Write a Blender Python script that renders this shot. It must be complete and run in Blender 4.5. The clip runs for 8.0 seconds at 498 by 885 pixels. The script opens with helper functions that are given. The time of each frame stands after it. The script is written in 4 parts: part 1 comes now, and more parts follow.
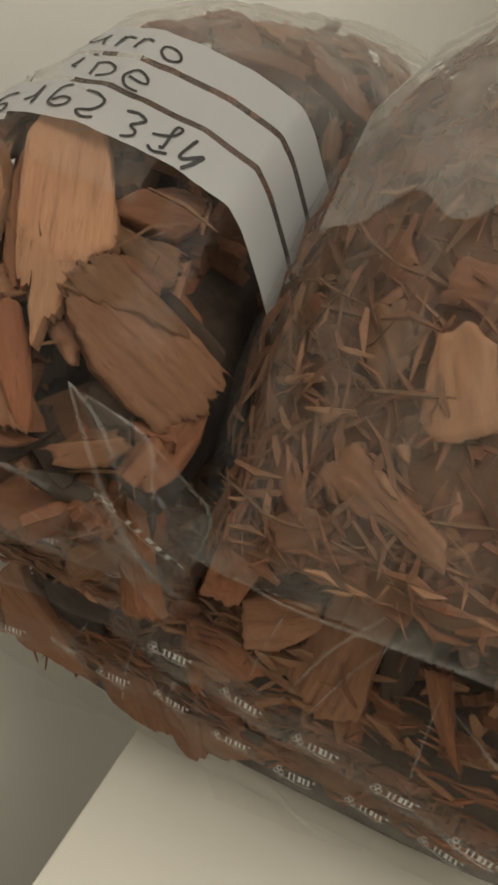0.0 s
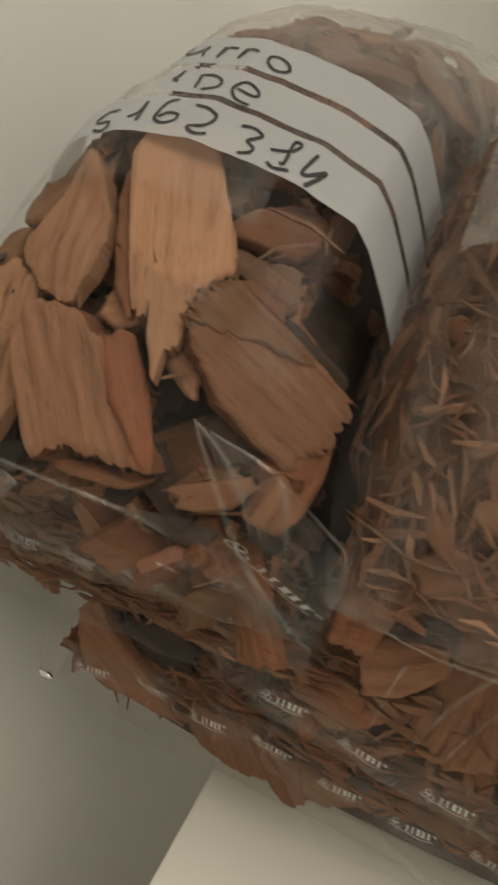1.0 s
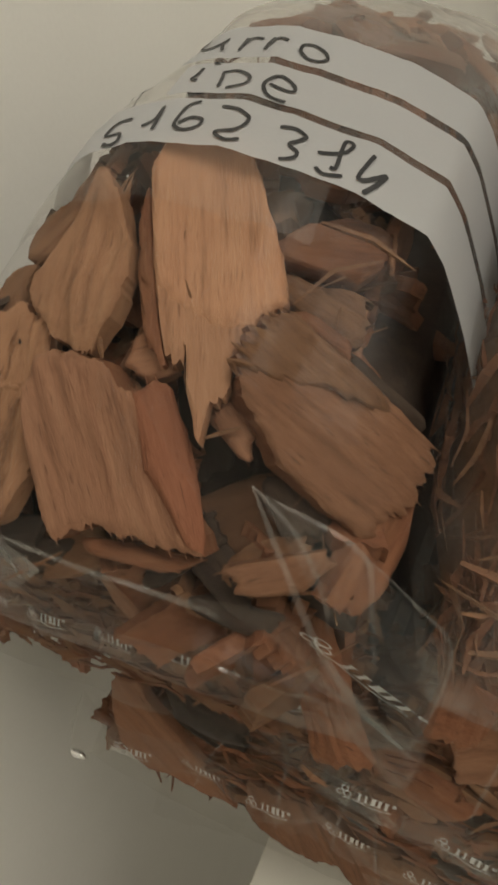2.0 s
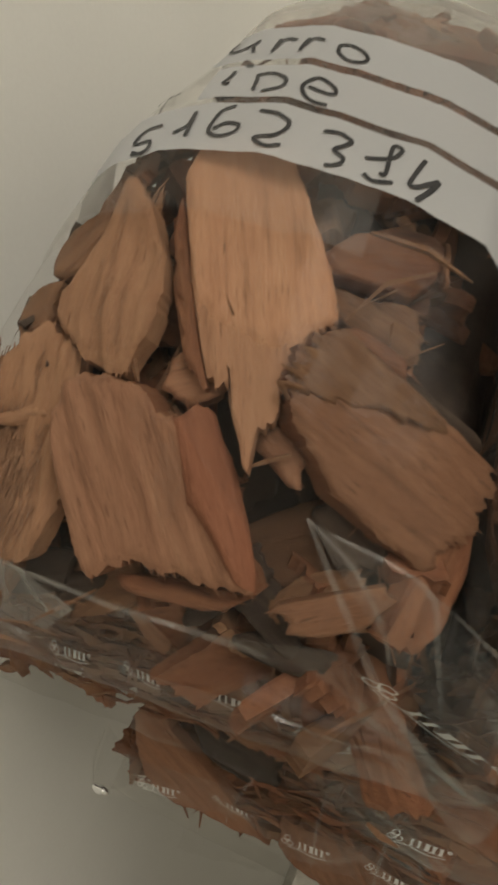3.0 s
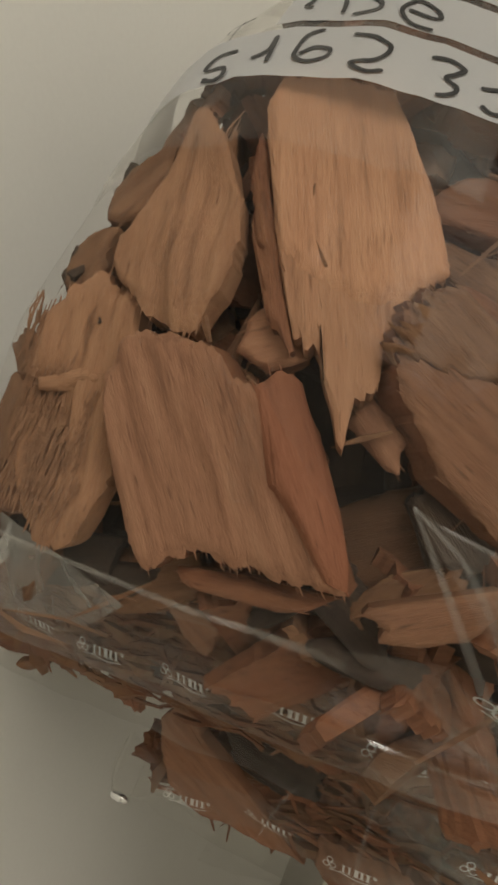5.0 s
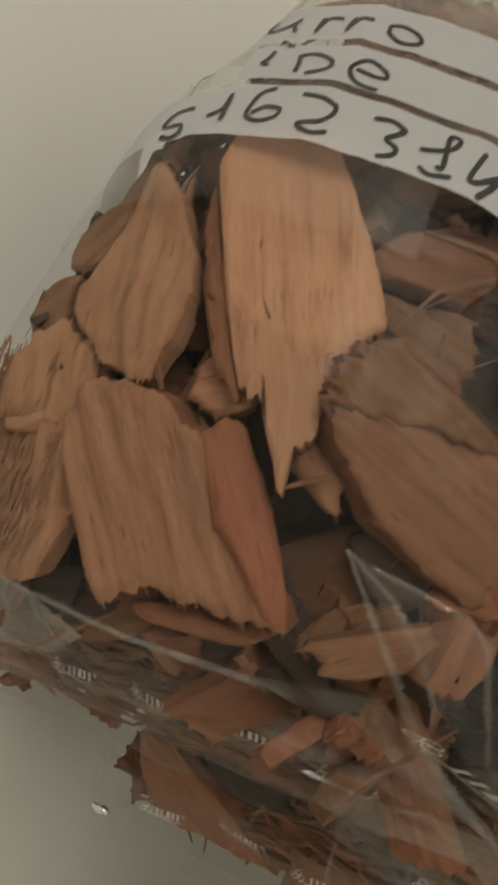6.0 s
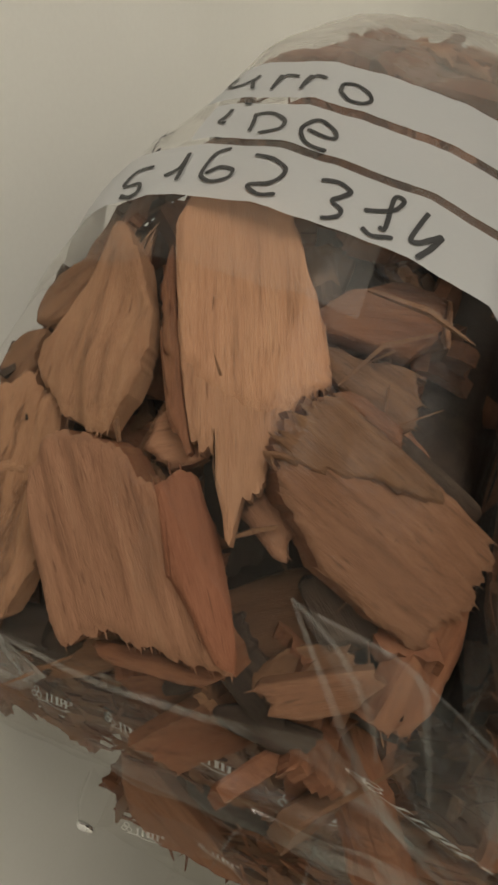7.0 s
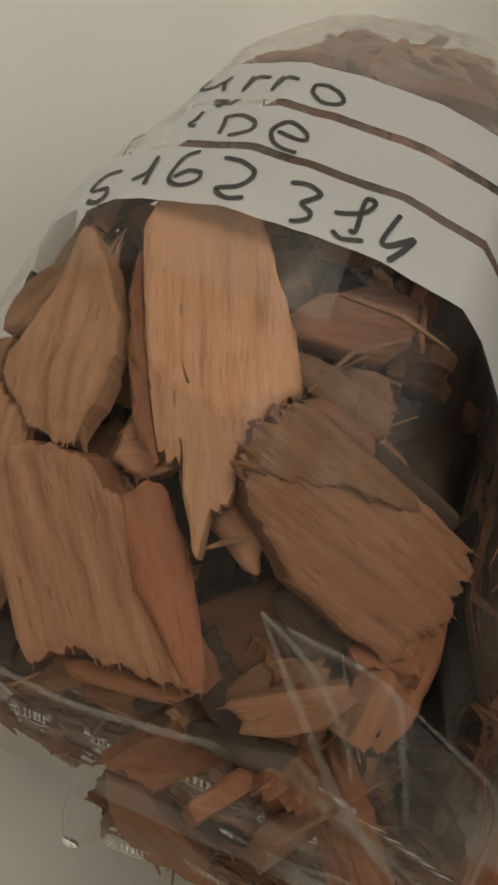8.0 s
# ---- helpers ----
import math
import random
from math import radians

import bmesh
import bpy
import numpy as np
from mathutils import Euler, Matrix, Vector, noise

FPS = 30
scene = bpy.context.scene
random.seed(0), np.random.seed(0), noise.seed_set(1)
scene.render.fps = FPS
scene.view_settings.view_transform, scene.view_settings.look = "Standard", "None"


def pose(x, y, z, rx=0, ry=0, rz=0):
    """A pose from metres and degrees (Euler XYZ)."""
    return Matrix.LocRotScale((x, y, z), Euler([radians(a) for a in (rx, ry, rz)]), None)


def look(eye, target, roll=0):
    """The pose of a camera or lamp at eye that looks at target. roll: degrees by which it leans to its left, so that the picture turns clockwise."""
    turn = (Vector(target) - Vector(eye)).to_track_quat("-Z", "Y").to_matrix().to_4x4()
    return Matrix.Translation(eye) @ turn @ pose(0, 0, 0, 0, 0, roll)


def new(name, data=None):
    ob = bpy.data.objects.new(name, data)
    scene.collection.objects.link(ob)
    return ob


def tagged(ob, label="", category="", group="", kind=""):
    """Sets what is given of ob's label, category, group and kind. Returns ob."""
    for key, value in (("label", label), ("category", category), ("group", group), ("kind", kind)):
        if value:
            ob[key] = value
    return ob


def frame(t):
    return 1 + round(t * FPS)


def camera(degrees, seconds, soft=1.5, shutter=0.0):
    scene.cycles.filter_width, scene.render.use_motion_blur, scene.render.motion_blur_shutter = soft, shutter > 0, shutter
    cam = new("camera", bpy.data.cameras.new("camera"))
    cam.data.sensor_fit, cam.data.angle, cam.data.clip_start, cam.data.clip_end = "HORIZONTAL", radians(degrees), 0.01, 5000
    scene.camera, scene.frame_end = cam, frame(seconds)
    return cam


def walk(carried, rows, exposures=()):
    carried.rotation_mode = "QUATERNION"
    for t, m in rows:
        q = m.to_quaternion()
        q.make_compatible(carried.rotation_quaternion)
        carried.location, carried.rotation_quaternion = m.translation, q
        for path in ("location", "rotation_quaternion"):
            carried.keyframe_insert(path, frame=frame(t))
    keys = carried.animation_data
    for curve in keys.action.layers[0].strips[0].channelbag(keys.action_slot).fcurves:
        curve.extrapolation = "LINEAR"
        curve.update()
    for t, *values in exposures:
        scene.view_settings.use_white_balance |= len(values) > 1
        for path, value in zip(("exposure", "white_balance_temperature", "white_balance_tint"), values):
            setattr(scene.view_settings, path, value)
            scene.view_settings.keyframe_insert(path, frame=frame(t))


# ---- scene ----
cam = camera(39.3, 8.0, soft=2.9, shutter=0.5)
PATH = [
    (0, (0.1315, -0.1425, 1.147), (-0.5775, 1.274, -0.074), 0.6),
    (0.5, (0.1179, -0.1384, 1.145), (-0.608, 1.2744, -0.07), -0.4),
    (1, (0.0903, -0.1423, 1.144), (-0.6553, 1.271, -0.058), -1.4),
    (1.5, (0.0692, -0.1305, 1.142), (-0.6805, 1.2876, -0.053), -3.1),
    (1.7, (0.0652, -0.1234, 1.135), (-0.7015, 1.2886, -0.055), -4.8),
    (2.8, (0.0457, -0.1077, 1.134), (-0.7052, 1.3315, -0.034), -5.8),
    (3, (0.0429, -0.1089, 1.132), (-0.7108, 1.3292, -0.036), -6.1),
    (3.5, (0.0195, -0.1099, 1.116), (-0.7283, 1.3349, -0.048), -5.3),
    (4, (0.0115, -0.1089, 1.112), (-0.7442, 1.3262, -0.058), -4.7),
    (4.5, (0.0135, -0.1059, 1.113), (-0.7432, 1.3266, -0.06), -4.5),
    (4.7, (0.0156, -0.1029, 1.114), (-0.7261, 1.3348, -0.06), -4.2),
    (5.8, (0.0265, -0.1005, 1.124), (-0.7261, 1.3088, -0.079), -4.5),
    (6, (0.0307, -0.0977, 1.127), (-0.7332, 1.3285, -0.049), -4.6),
    (6.5, (0.0416, -0.0899, 1.14), (-0.7197, 1.3352, -0.038), -4.7),
    (7, (0.0414, -0.0922, 1.139), (-0.7334, 1.3317, -0.032), -5.3),
    (7.5, (0.0416, -0.0899, 1.138), (-0.7313, 1.3369, -0.03), -5.5),
    (8, (0.0454, -0.0862, 1.137), (-0.7288, 1.3466, -0.024), -5.8),
]
walk(cam, [(t, look(eye, target, roll)) for t, eye, target, roll in PATH], exposures=[(0, 0.0), (8, 0.0)])

# ---- light: daylight lamp in an assumed, unseen roof window of a closed white room ----
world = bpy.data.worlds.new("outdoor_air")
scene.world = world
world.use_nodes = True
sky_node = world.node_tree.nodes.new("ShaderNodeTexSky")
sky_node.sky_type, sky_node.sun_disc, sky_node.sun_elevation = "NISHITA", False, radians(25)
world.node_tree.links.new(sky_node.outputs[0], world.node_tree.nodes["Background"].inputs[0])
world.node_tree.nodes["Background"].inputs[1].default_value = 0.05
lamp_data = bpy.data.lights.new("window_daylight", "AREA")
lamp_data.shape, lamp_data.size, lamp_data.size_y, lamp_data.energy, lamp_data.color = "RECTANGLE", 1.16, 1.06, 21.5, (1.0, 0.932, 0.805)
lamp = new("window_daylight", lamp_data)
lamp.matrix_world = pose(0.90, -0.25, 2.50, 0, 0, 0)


# ---- materials ----
def material(name):
    m = bpy.data.materials.new(name)
    m.use_nodes = True
    return m, m.node_tree.nodes, m.node_tree.links, m.node_tree.nodes["Principled BSDF"]


def mapped(nodes, links, scale, coord="Object"):
    tc, mp = nodes.new("ShaderNodeTexCoord"), nodes.new("ShaderNodeMapping")
    mp.inputs["Scale"].default_value = scale
    links.new(tc.outputs[coord], mp.inputs["Vector"])
    return mp.outputs["Vector"]


def noise_node(nodes, links, vec, scale=1.0, detail=4.0, rough=0.6):
    n = nodes.new("ShaderNodeTexNoise")
    n.inputs["Scale"].default_value, n.inputs["Detail"].default_value, n.inputs["Roughness"].default_value = scale, detail, rough
    links.new(vec, n.inputs["Vector"])
    return n.outputs["Fac"]


def ramp(nodes, links, fac, stops):
    r = nodes.new("ShaderNodeValToRGB")
    while len(r.color_ramp.elements) < len(stops):
        r.color_ramp.elements.new(0.5)
    for e, (at, c) in zip(r.color_ramp.elements, stops):
        e.position, e.color = at, (*c, 1) if len(c) == 3 else c
    links.new(fac, r.inputs["Fac"])
    return r.outputs["Color"]


def mix(nodes, links, fac, a, b, blend="MIX"):
    n = nodes.new("ShaderNodeMix")
    n.data_type, n.blend_type = "RGBA", blend
    for sock, v in ((n.inputs[0], fac), (n.inputs[6], a), (n.inputs[7], b)):
        if hasattr(v, "default_value"):
            links.new(v, sock)
        else:
            sock.default_value = v if not isinstance(v, tuple) else (*v, 1)
    return n.outputs[2]


def bump(nodes, links, height, bsdf, strength, dist):
    b = nodes.new("ShaderNodeBump")
    b.inputs["Strength"].default_value, b.inputs["Distance"].default_value = strength, dist
    links.new(height, b.inputs["Height"])
    links.new(b.outputs["Normal"], bsdf.inputs["Normal"])


def painted(name, dark, light, rough, speck):
    m, n, l, p = material(name)
    big = noise_node(n, l, mapped(n, l, (5, 5, 5)), 1.0, 3)
    fine = noise_node(n, l, mapped(n, l, (speck, speck, speck)), 1.0, 5)
    col = mix(n, l, 0.25, ramp(n, l, big, [(0.3, dark), (0.7, light)]), ramp(n, l, fine, [(0.35, dark), (0.65, light)]))
    l.new(col, p.inputs["Base Color"])
    p.inputs["Roughness"].default_value = rough
    bump(n, l, fine, p, 0.12, 0.0006)
    return m


def wood(name, dark, mid, light, tint):
    """Split wood: the grain runs along the object's own x."""
    m, n, l, p = material(name)
    info = n.new("ShaderNodeObjectInfo")
    tc, add, mp = n.new("ShaderNodeTexCoord"), n.new("ShaderNodeVectorMath"), n.new("ShaderNodeMapping")
    comb = n.new("ShaderNodeCombineXYZ")
    for k in range(3):
        l.new(info.outputs["Random"], comb.inputs[k])
    l.new(tc.outputs["Object"], add.inputs[0])
    l.new(comb.outputs[0], add.inputs[1])
    mp.inputs["Scale"].default_value = (26, 330, 330)
    l.new(add.outputs[0], mp.inputs["Vector"])
    grain = noise_node(n, l, mp.outputs[0], 1.0, 6, 0.65)
    mp2 = n.new("ShaderNodeMapping")
    mp2.inputs["Scale"].default_value = (240, 3600, 3600)
    l.new(add.outputs[0], mp2.inputs["Vector"])
    fibre = noise_node(n, l, mp2.outputs[0], 1.0, 3, 0.6)
    mp3 = n.new("ShaderNodeMapping")
    mp3.inputs["Scale"].default_value = (28, 110, 110)
    l.new(add.outputs[0], mp3.inputs["Vector"])
    blotch = noise_node(n, l, mp3.outputs[0], 1.0, 3, 0.5)
    base = ramp(n, l, grain, [(0.30, dark), (0.46, mid), (0.72, light)])
    wide = noise_node(n, l, tc.outputs["Object"], 95.0, 3, 0.55)
    base = mix(n, l, ramp(n, l, wide, [(0.40, (0, 0, 0)), (0.72, (0.55, 0.55, 0.55))]), base, mid)
    base = mix(n, l, ramp(n, l, blotch, [(0.42, (0, 0, 0)), (0.85, (0.6, 0.6, 0.6))]), base, tint)
    fine = mix(n, l, 0.24, base, ramp(n, l, fibre, [(0.34, dark), (0.60, light)]))
    mp4 = n.new("ShaderNodeMapping")
    mp4.inputs["Scale"].default_value = (120, 1300, 1300)
    l.new(add.outputs[0], mp4.inputs["Vector"])
    pores = noise_node(n, l, mp4.outputs[0], 1.0, 2, 0.5)
    fine = mix(n, l, ramp(n, l, pores, [(0.63, (0, 0, 0)), (0.74, (0.75, 0.75, 0.75))]), fine, dark)
    hsv = n.new("ShaderNodeHueSaturation")
    val = n.new("ShaderNodeMapRange")
    val.inputs["To Min"].default_value, val.inputs["To Max"].default_value = 0.66, 0.98
    l.new(info.outputs["Random"], val.inputs["Value"])
    l.new(val.outputs[0], hsv.inputs["Value"])
    l.new(fine, hsv.inputs["Color"])
    hsv.inputs["Saturation"].default_value = 0.98
    l.new(hsv.outputs[0], p.inputs["Base Color"])
    p.inputs["Roughness"].default_value = 0.72
    p.inputs["Specular IOR Level"].default_value = 0.25
    h = mix(n, l, 0.5, grain, fibre)
    bump(n, l, h, p, 0.6, 0.0010)
    return m


def film(name, haze_low, haze_high, gloss_rough, crease, sheen=0.025, cells=(38, 38, 38)):
    """Clear bag film: mostly transparent, milky in patches, with creased gloss."""
    m, n, l, p = material(name)
    n.remove(p)
    out = n["Material Output"]
    clear, milk, trans, gloss = (n.new(k) for k in ("ShaderNodeBsdfTransparent", "ShaderNodeBsdfDiffuse", "ShaderNodeBsdfTranslucent", "ShaderNodeBsdfGlossy"))
    clear.inputs["Color"].default_value = (0.98, 0.978, 0.97, 1)
    milk.inputs["Color"].default_value = trans.inputs["Color"].default_value = (0.80, 0.79, 0.76, 1)
    gloss.inputs["Roughness"].default_value = gloss_rough
    gloss.inputs["Color"].default_value = (0.95, 0.95, 0.95, 1)
    vec = mapped(n, l, cells)
    patch = noise_node(n, l, vec, 1.0, 4, 0.55)
    wr = noise_node(n, l, mapped(n, l, (60, 150, 90)), 1.0, 5, 0.62)
    wide = noise_node(n, l, mapped(n, l, (70, 35, 50)), 1.0, 2, 0.5)
    haze = n.new("ShaderNodeMapRange")
    haze.inputs["From Min"].default_value, haze.inputs["From Max"].default_value = 0.35, 0.72
    haze.inputs["To Min"].default_value, haze.inputs["To Max"].default_value = haze_low, haze_high
    l.new(patch, haze.inputs["Value"])
    both, s1, s2 = n.new("ShaderNodeMixShader"), n.new("ShaderNodeMixShader"), n.new("ShaderNodeMixShader")
    l.new(milk.outputs[0], both.inputs[1])
    l.new(trans.outputs[0], both.inputs[2])
    l.new(haze.outputs[0], s1.inputs[0])
    l.new(clear.outputs[0], s1.inputs[1])
    l.new(both.outputs[0], s1.inputs[2])
    facing, b = n.new("ShaderNodeLayerWeight"), n.new("ShaderNodeBump")
    facing.inputs["Blend"].default_value = 0.5
    power, fres = n.new("ShaderNodeMath"), n.new("ShaderNodeMapRange")
    power.operation = "POWER"
    power.inputs[1].default_value = 4.0
    l.new(facing.outputs["Facing"], power.inputs[0])
    l.new(power.outputs[0], fres.inputs["Value"])
    fres.inputs["To Min"].default_value, fres.inputs["To Max"].default_value = sheen, 0.25 + sheen
    hh = mix(n, l, 0.5, wr, wide)
    b.inputs["Strength"].default_value, b.inputs["Distance"].default_value = crease, 0.004
    l.new(hh, b.inputs["Height"])
    l.new(b.outputs[0], gloss.inputs["Normal"])
    l.new(b.outputs[0], facing.inputs["Normal"])
    l.new(fres.outputs[0], s2.inputs[0])
    l.new(s1.outputs[0], s2.inputs[1])
    l.new(gloss.outputs[0], s2.inputs[2])
    l.new(s2.outputs[0], out.inputs["Surface"])
    return m


WALL = painted("white_wall_paint", (0.80, 0.79, 0.75), (0.86, 0.85, 0.81), 0.6, 420)
TABLE = painted("cream_laminate", (0.72, 0.69, 0.61), (0.78, 0.75, 0.67), 0.45, 900)
FLOOR = painted("grey_floor_tile", (0.42, 0.40, 0.37), (0.52, 0.50, 0.46), 0.5, 200)
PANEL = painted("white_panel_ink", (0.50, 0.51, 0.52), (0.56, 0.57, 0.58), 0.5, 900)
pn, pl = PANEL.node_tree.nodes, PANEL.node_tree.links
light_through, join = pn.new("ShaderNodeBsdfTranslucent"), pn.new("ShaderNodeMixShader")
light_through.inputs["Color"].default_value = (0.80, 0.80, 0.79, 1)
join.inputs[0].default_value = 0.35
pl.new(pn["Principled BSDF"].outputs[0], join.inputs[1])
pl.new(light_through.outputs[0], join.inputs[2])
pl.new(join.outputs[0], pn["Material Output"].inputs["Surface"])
INK = painted("black_marker_ink", (0.012, 0.012, 0.013), (0.03, 0.03, 0.032), 0.45, 900)
LOGO = painted("white_print", (0.72, 0.71, 0.68), (0.80, 0.79, 0.76), 0.5, 900)
LOGO.node_tree.nodes["Principled BSDF"].inputs["Alpha"].default_value = 0.55
LIGHT_WOOD = wood("light_split_wood", (0.17, 0.080, 0.045), (0.315, 0.150, 0.084), (0.40, 0.208, 0.120), (0.265, 0.115, 0.061))
TAN_WOOD = wood("tan_split_wood", (0.20, 0.095, 0.050), (0.42, 0.212, 0.118), (0.51, 0.285, 0.165), (0.37, 0.170, 0.090))
AMBER_WOOD = wood("amber_split_wood", (0.085, 0.040, 0.021), (0.235, 0.110, 0.059), (0.34, 0.173, 0.096), (0.17, 0.074, 0.038))
RED_WOOD = wood("red_split_wood", (0.085, 0.032, 0.016), (0.20, 0.082, 0.040), (0.29, 0.135, 0.068), (0.20, 0.060, 0.028))
HEART_WOOD = wood("red_heartwood", (0.16, 0.056, 0.026), (0.28, 0.105, 0.052), (0.36, 0.155, 0.084), (0.25, 0.080, 0.037))
BROWN_WOOD = wood("brown_split_wood", (0.075, 0.036, 0.019), (0.18, 0.088, 0.046), (0.27, 0.145, 0.075), (0.14, 0.065, 0.034))
# near-black wood for cores and deep pieces: shade of the gaps put into colour
SHADE_WOOD = wood("shade_dark_wood", (0.018, 0.012, 0.009), (0.045, 0.028, 0.020), (0.09, 0.058, 0.038), (0.035, 0.024, 0.018))
STRAW_WOOD = wood("straw_splinter", (0.15, 0.072, 0.037), (0.33, 0.165, 0.088), (0.43, 0.235, 0.130), (0.28, 0.13, 0.066))
FILM = film("clear_bag_film", 0.0, 0.026, 0.20, 0.55, 0.007)
# milky film, its haze stretched into streaks that imitate reflections
MILKY = film("milky_bag_film", 0.01, 0.13, 0.20, 0.9, 0.012, (90, 28, 36))
# folded film; its haze also paints the bright line along the folds
HEM = film("folded_film_edge", 0.02, 0.08, 0.16, 0.5, 0.035)
# haze and gloss raised so that the added bead reads as a glint
GLINT = film("glint_film", 0.20, 0.40, 0.12, 0.1, 0.75)
FLAP = film("doubled_flap_film", 0.015, 0.10, 0.16, 0.6, 0.02)
FROST = film("frosted_panel_film", 0.10, 0.36, 0.3, 0.2)
FOG = film("milky_back_film", 0.10, 0.30, 0.3, 0.3)
STRIP = film("milky_strip_film", 0.04, 0.10, 0.3, 0.1, 0.004)
GAP = film("frosted_gap_film", 0.06, 0.15, 0.2, 0.2)
BANDFILM = film("zip_band_film", 0.01, 0.07, 0.16, 0.4, 0.012)


# ---- mesh helpers ----
def mesh_of(name, verts, faces, mat, smooth=True):
    me = bpy.data.meshes.new(name)
    me.from_pydata([tuple(v) for v in verts], [], faces)
    me.materials.append(mat)
    if smooth:
        me.polygons.foreach_set("use_smooth", [True] * len(me.polygons))
    me.update()
    return me


def part(name, data, parent, label="", m=None):
    ob = new(name, data)
    ob.parent = parent
    if m is not None:
        ob.matrix_basis = m
    if label:
        ob["label"] = label
    return ob


def box_mesh(name, lo, hi, mat, bevel=0.0):
    bm = bmesh.new()
    bmesh.ops.create_cube(bm, size=1.0)
    lo, hi = Vector(lo), Vector(hi)
    for v in bm.verts:
        v.co = Vector([(a + b) / 2 + c * (b - a) for a, b, c in zip(lo, hi, v.co)])
    if bevel:
        bmesh.ops.bevel(bm, geom=list(bm.edges), offset=bevel, segments=3, affect="EDGES", profile=0.5)
    me = bpy.data.meshes.new(name)
    bm.to_mesh(me)
    bm.free()
    me.materials.append(mat)
    return me


def lerp_table(x, xs, ys):
    return float(np.interp(x, xs, ys))


# ---- the room ----
X0, X1, Y0, Y1, H = -0.185, 1.70, -2.0, 1.70, 2.45
for nm, lo, hi, mt, lab in (
    ("floor", (X0, Y0, -0.1), (X1, Y1, 0), FLOOR, "plain grey tiled room floor"),
    ("wall_west", (X0 - 0.1, Y0 - 0.1, -0.1), (X0, Y1 + 0.1, H + 0.1), WALL, "smooth white painted wall beside the table"),
    ("wall_north", (X0, Y1, -0.1), (X1, Y1 + 0.1, H + 0.1), WALL, "smooth white painted wall behind the bags"),
    ("wall_east", (X1, Y0 - 0.1, -0.1), (X1 + 0.12, Y1 + 0.1, H + 0.1), WALL, "plain white painted side wall"),
    ("wall_south", (X0, Y0 - 0.1, -0.1), (X1, Y0, H + 0.1), WALL, "plain white painted room wall"),
):
    tagged(new(nm, box_mesh(nm, lo, hi, mt)), lab, nm.split("_")[0], kind="structure")

# the unseen ceiling, with an opening added for the assumed roof window
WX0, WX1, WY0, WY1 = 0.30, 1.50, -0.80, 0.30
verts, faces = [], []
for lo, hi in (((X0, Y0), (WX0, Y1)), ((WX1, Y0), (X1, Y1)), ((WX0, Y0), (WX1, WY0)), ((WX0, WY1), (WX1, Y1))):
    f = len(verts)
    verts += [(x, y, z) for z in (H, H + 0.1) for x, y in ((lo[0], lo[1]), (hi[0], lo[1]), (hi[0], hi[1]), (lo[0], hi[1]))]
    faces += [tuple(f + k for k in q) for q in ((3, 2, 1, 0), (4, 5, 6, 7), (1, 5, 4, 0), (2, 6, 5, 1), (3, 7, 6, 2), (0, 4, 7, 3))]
tagged(new("ceiling", mesh_of("ceiling", verts, faces, WALL, False)), "white painted ceiling with an opening added for the lamp", "ceiling", kind="structure")
window = tagged(new("assumed_window"), "assumed white framed roof window, out of view", "window", kind="structure")
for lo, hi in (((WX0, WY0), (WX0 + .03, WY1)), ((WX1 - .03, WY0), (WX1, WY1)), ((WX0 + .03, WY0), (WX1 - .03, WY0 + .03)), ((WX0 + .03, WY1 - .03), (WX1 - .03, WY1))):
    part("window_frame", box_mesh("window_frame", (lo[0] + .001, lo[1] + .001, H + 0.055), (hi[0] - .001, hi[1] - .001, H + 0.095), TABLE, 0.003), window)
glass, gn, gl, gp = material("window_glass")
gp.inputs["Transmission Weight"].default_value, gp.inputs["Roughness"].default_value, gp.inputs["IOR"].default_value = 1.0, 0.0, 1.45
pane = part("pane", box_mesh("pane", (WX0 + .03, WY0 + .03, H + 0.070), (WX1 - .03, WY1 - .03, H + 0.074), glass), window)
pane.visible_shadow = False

table = tagged(new("table"), "cream white laminate table with a square edge", "table")
part("tabletop", box_mesh("tabletop", (-0.03, -0.75, 0.715), (1.10, 0.60, 0.75), TABLE, 0.0012), table)
leg_mesh = box_mesh("leg", (-0.025, -0.025, 0.0), (0.025, 0.025, 0.715), TABLE, 0.003)
for lx, ly in ((0.03, -0.68), (1.04, -0.68), (0.03, 0.53), (1.04, 0.53)):
    part("leg", leg_mesh, table, m=pose(lx, ly, 0))


# ---- wood ----
def wobble(x, y, z, s):
    return noise.noise(Vector((x * s, y * s, z * s)))


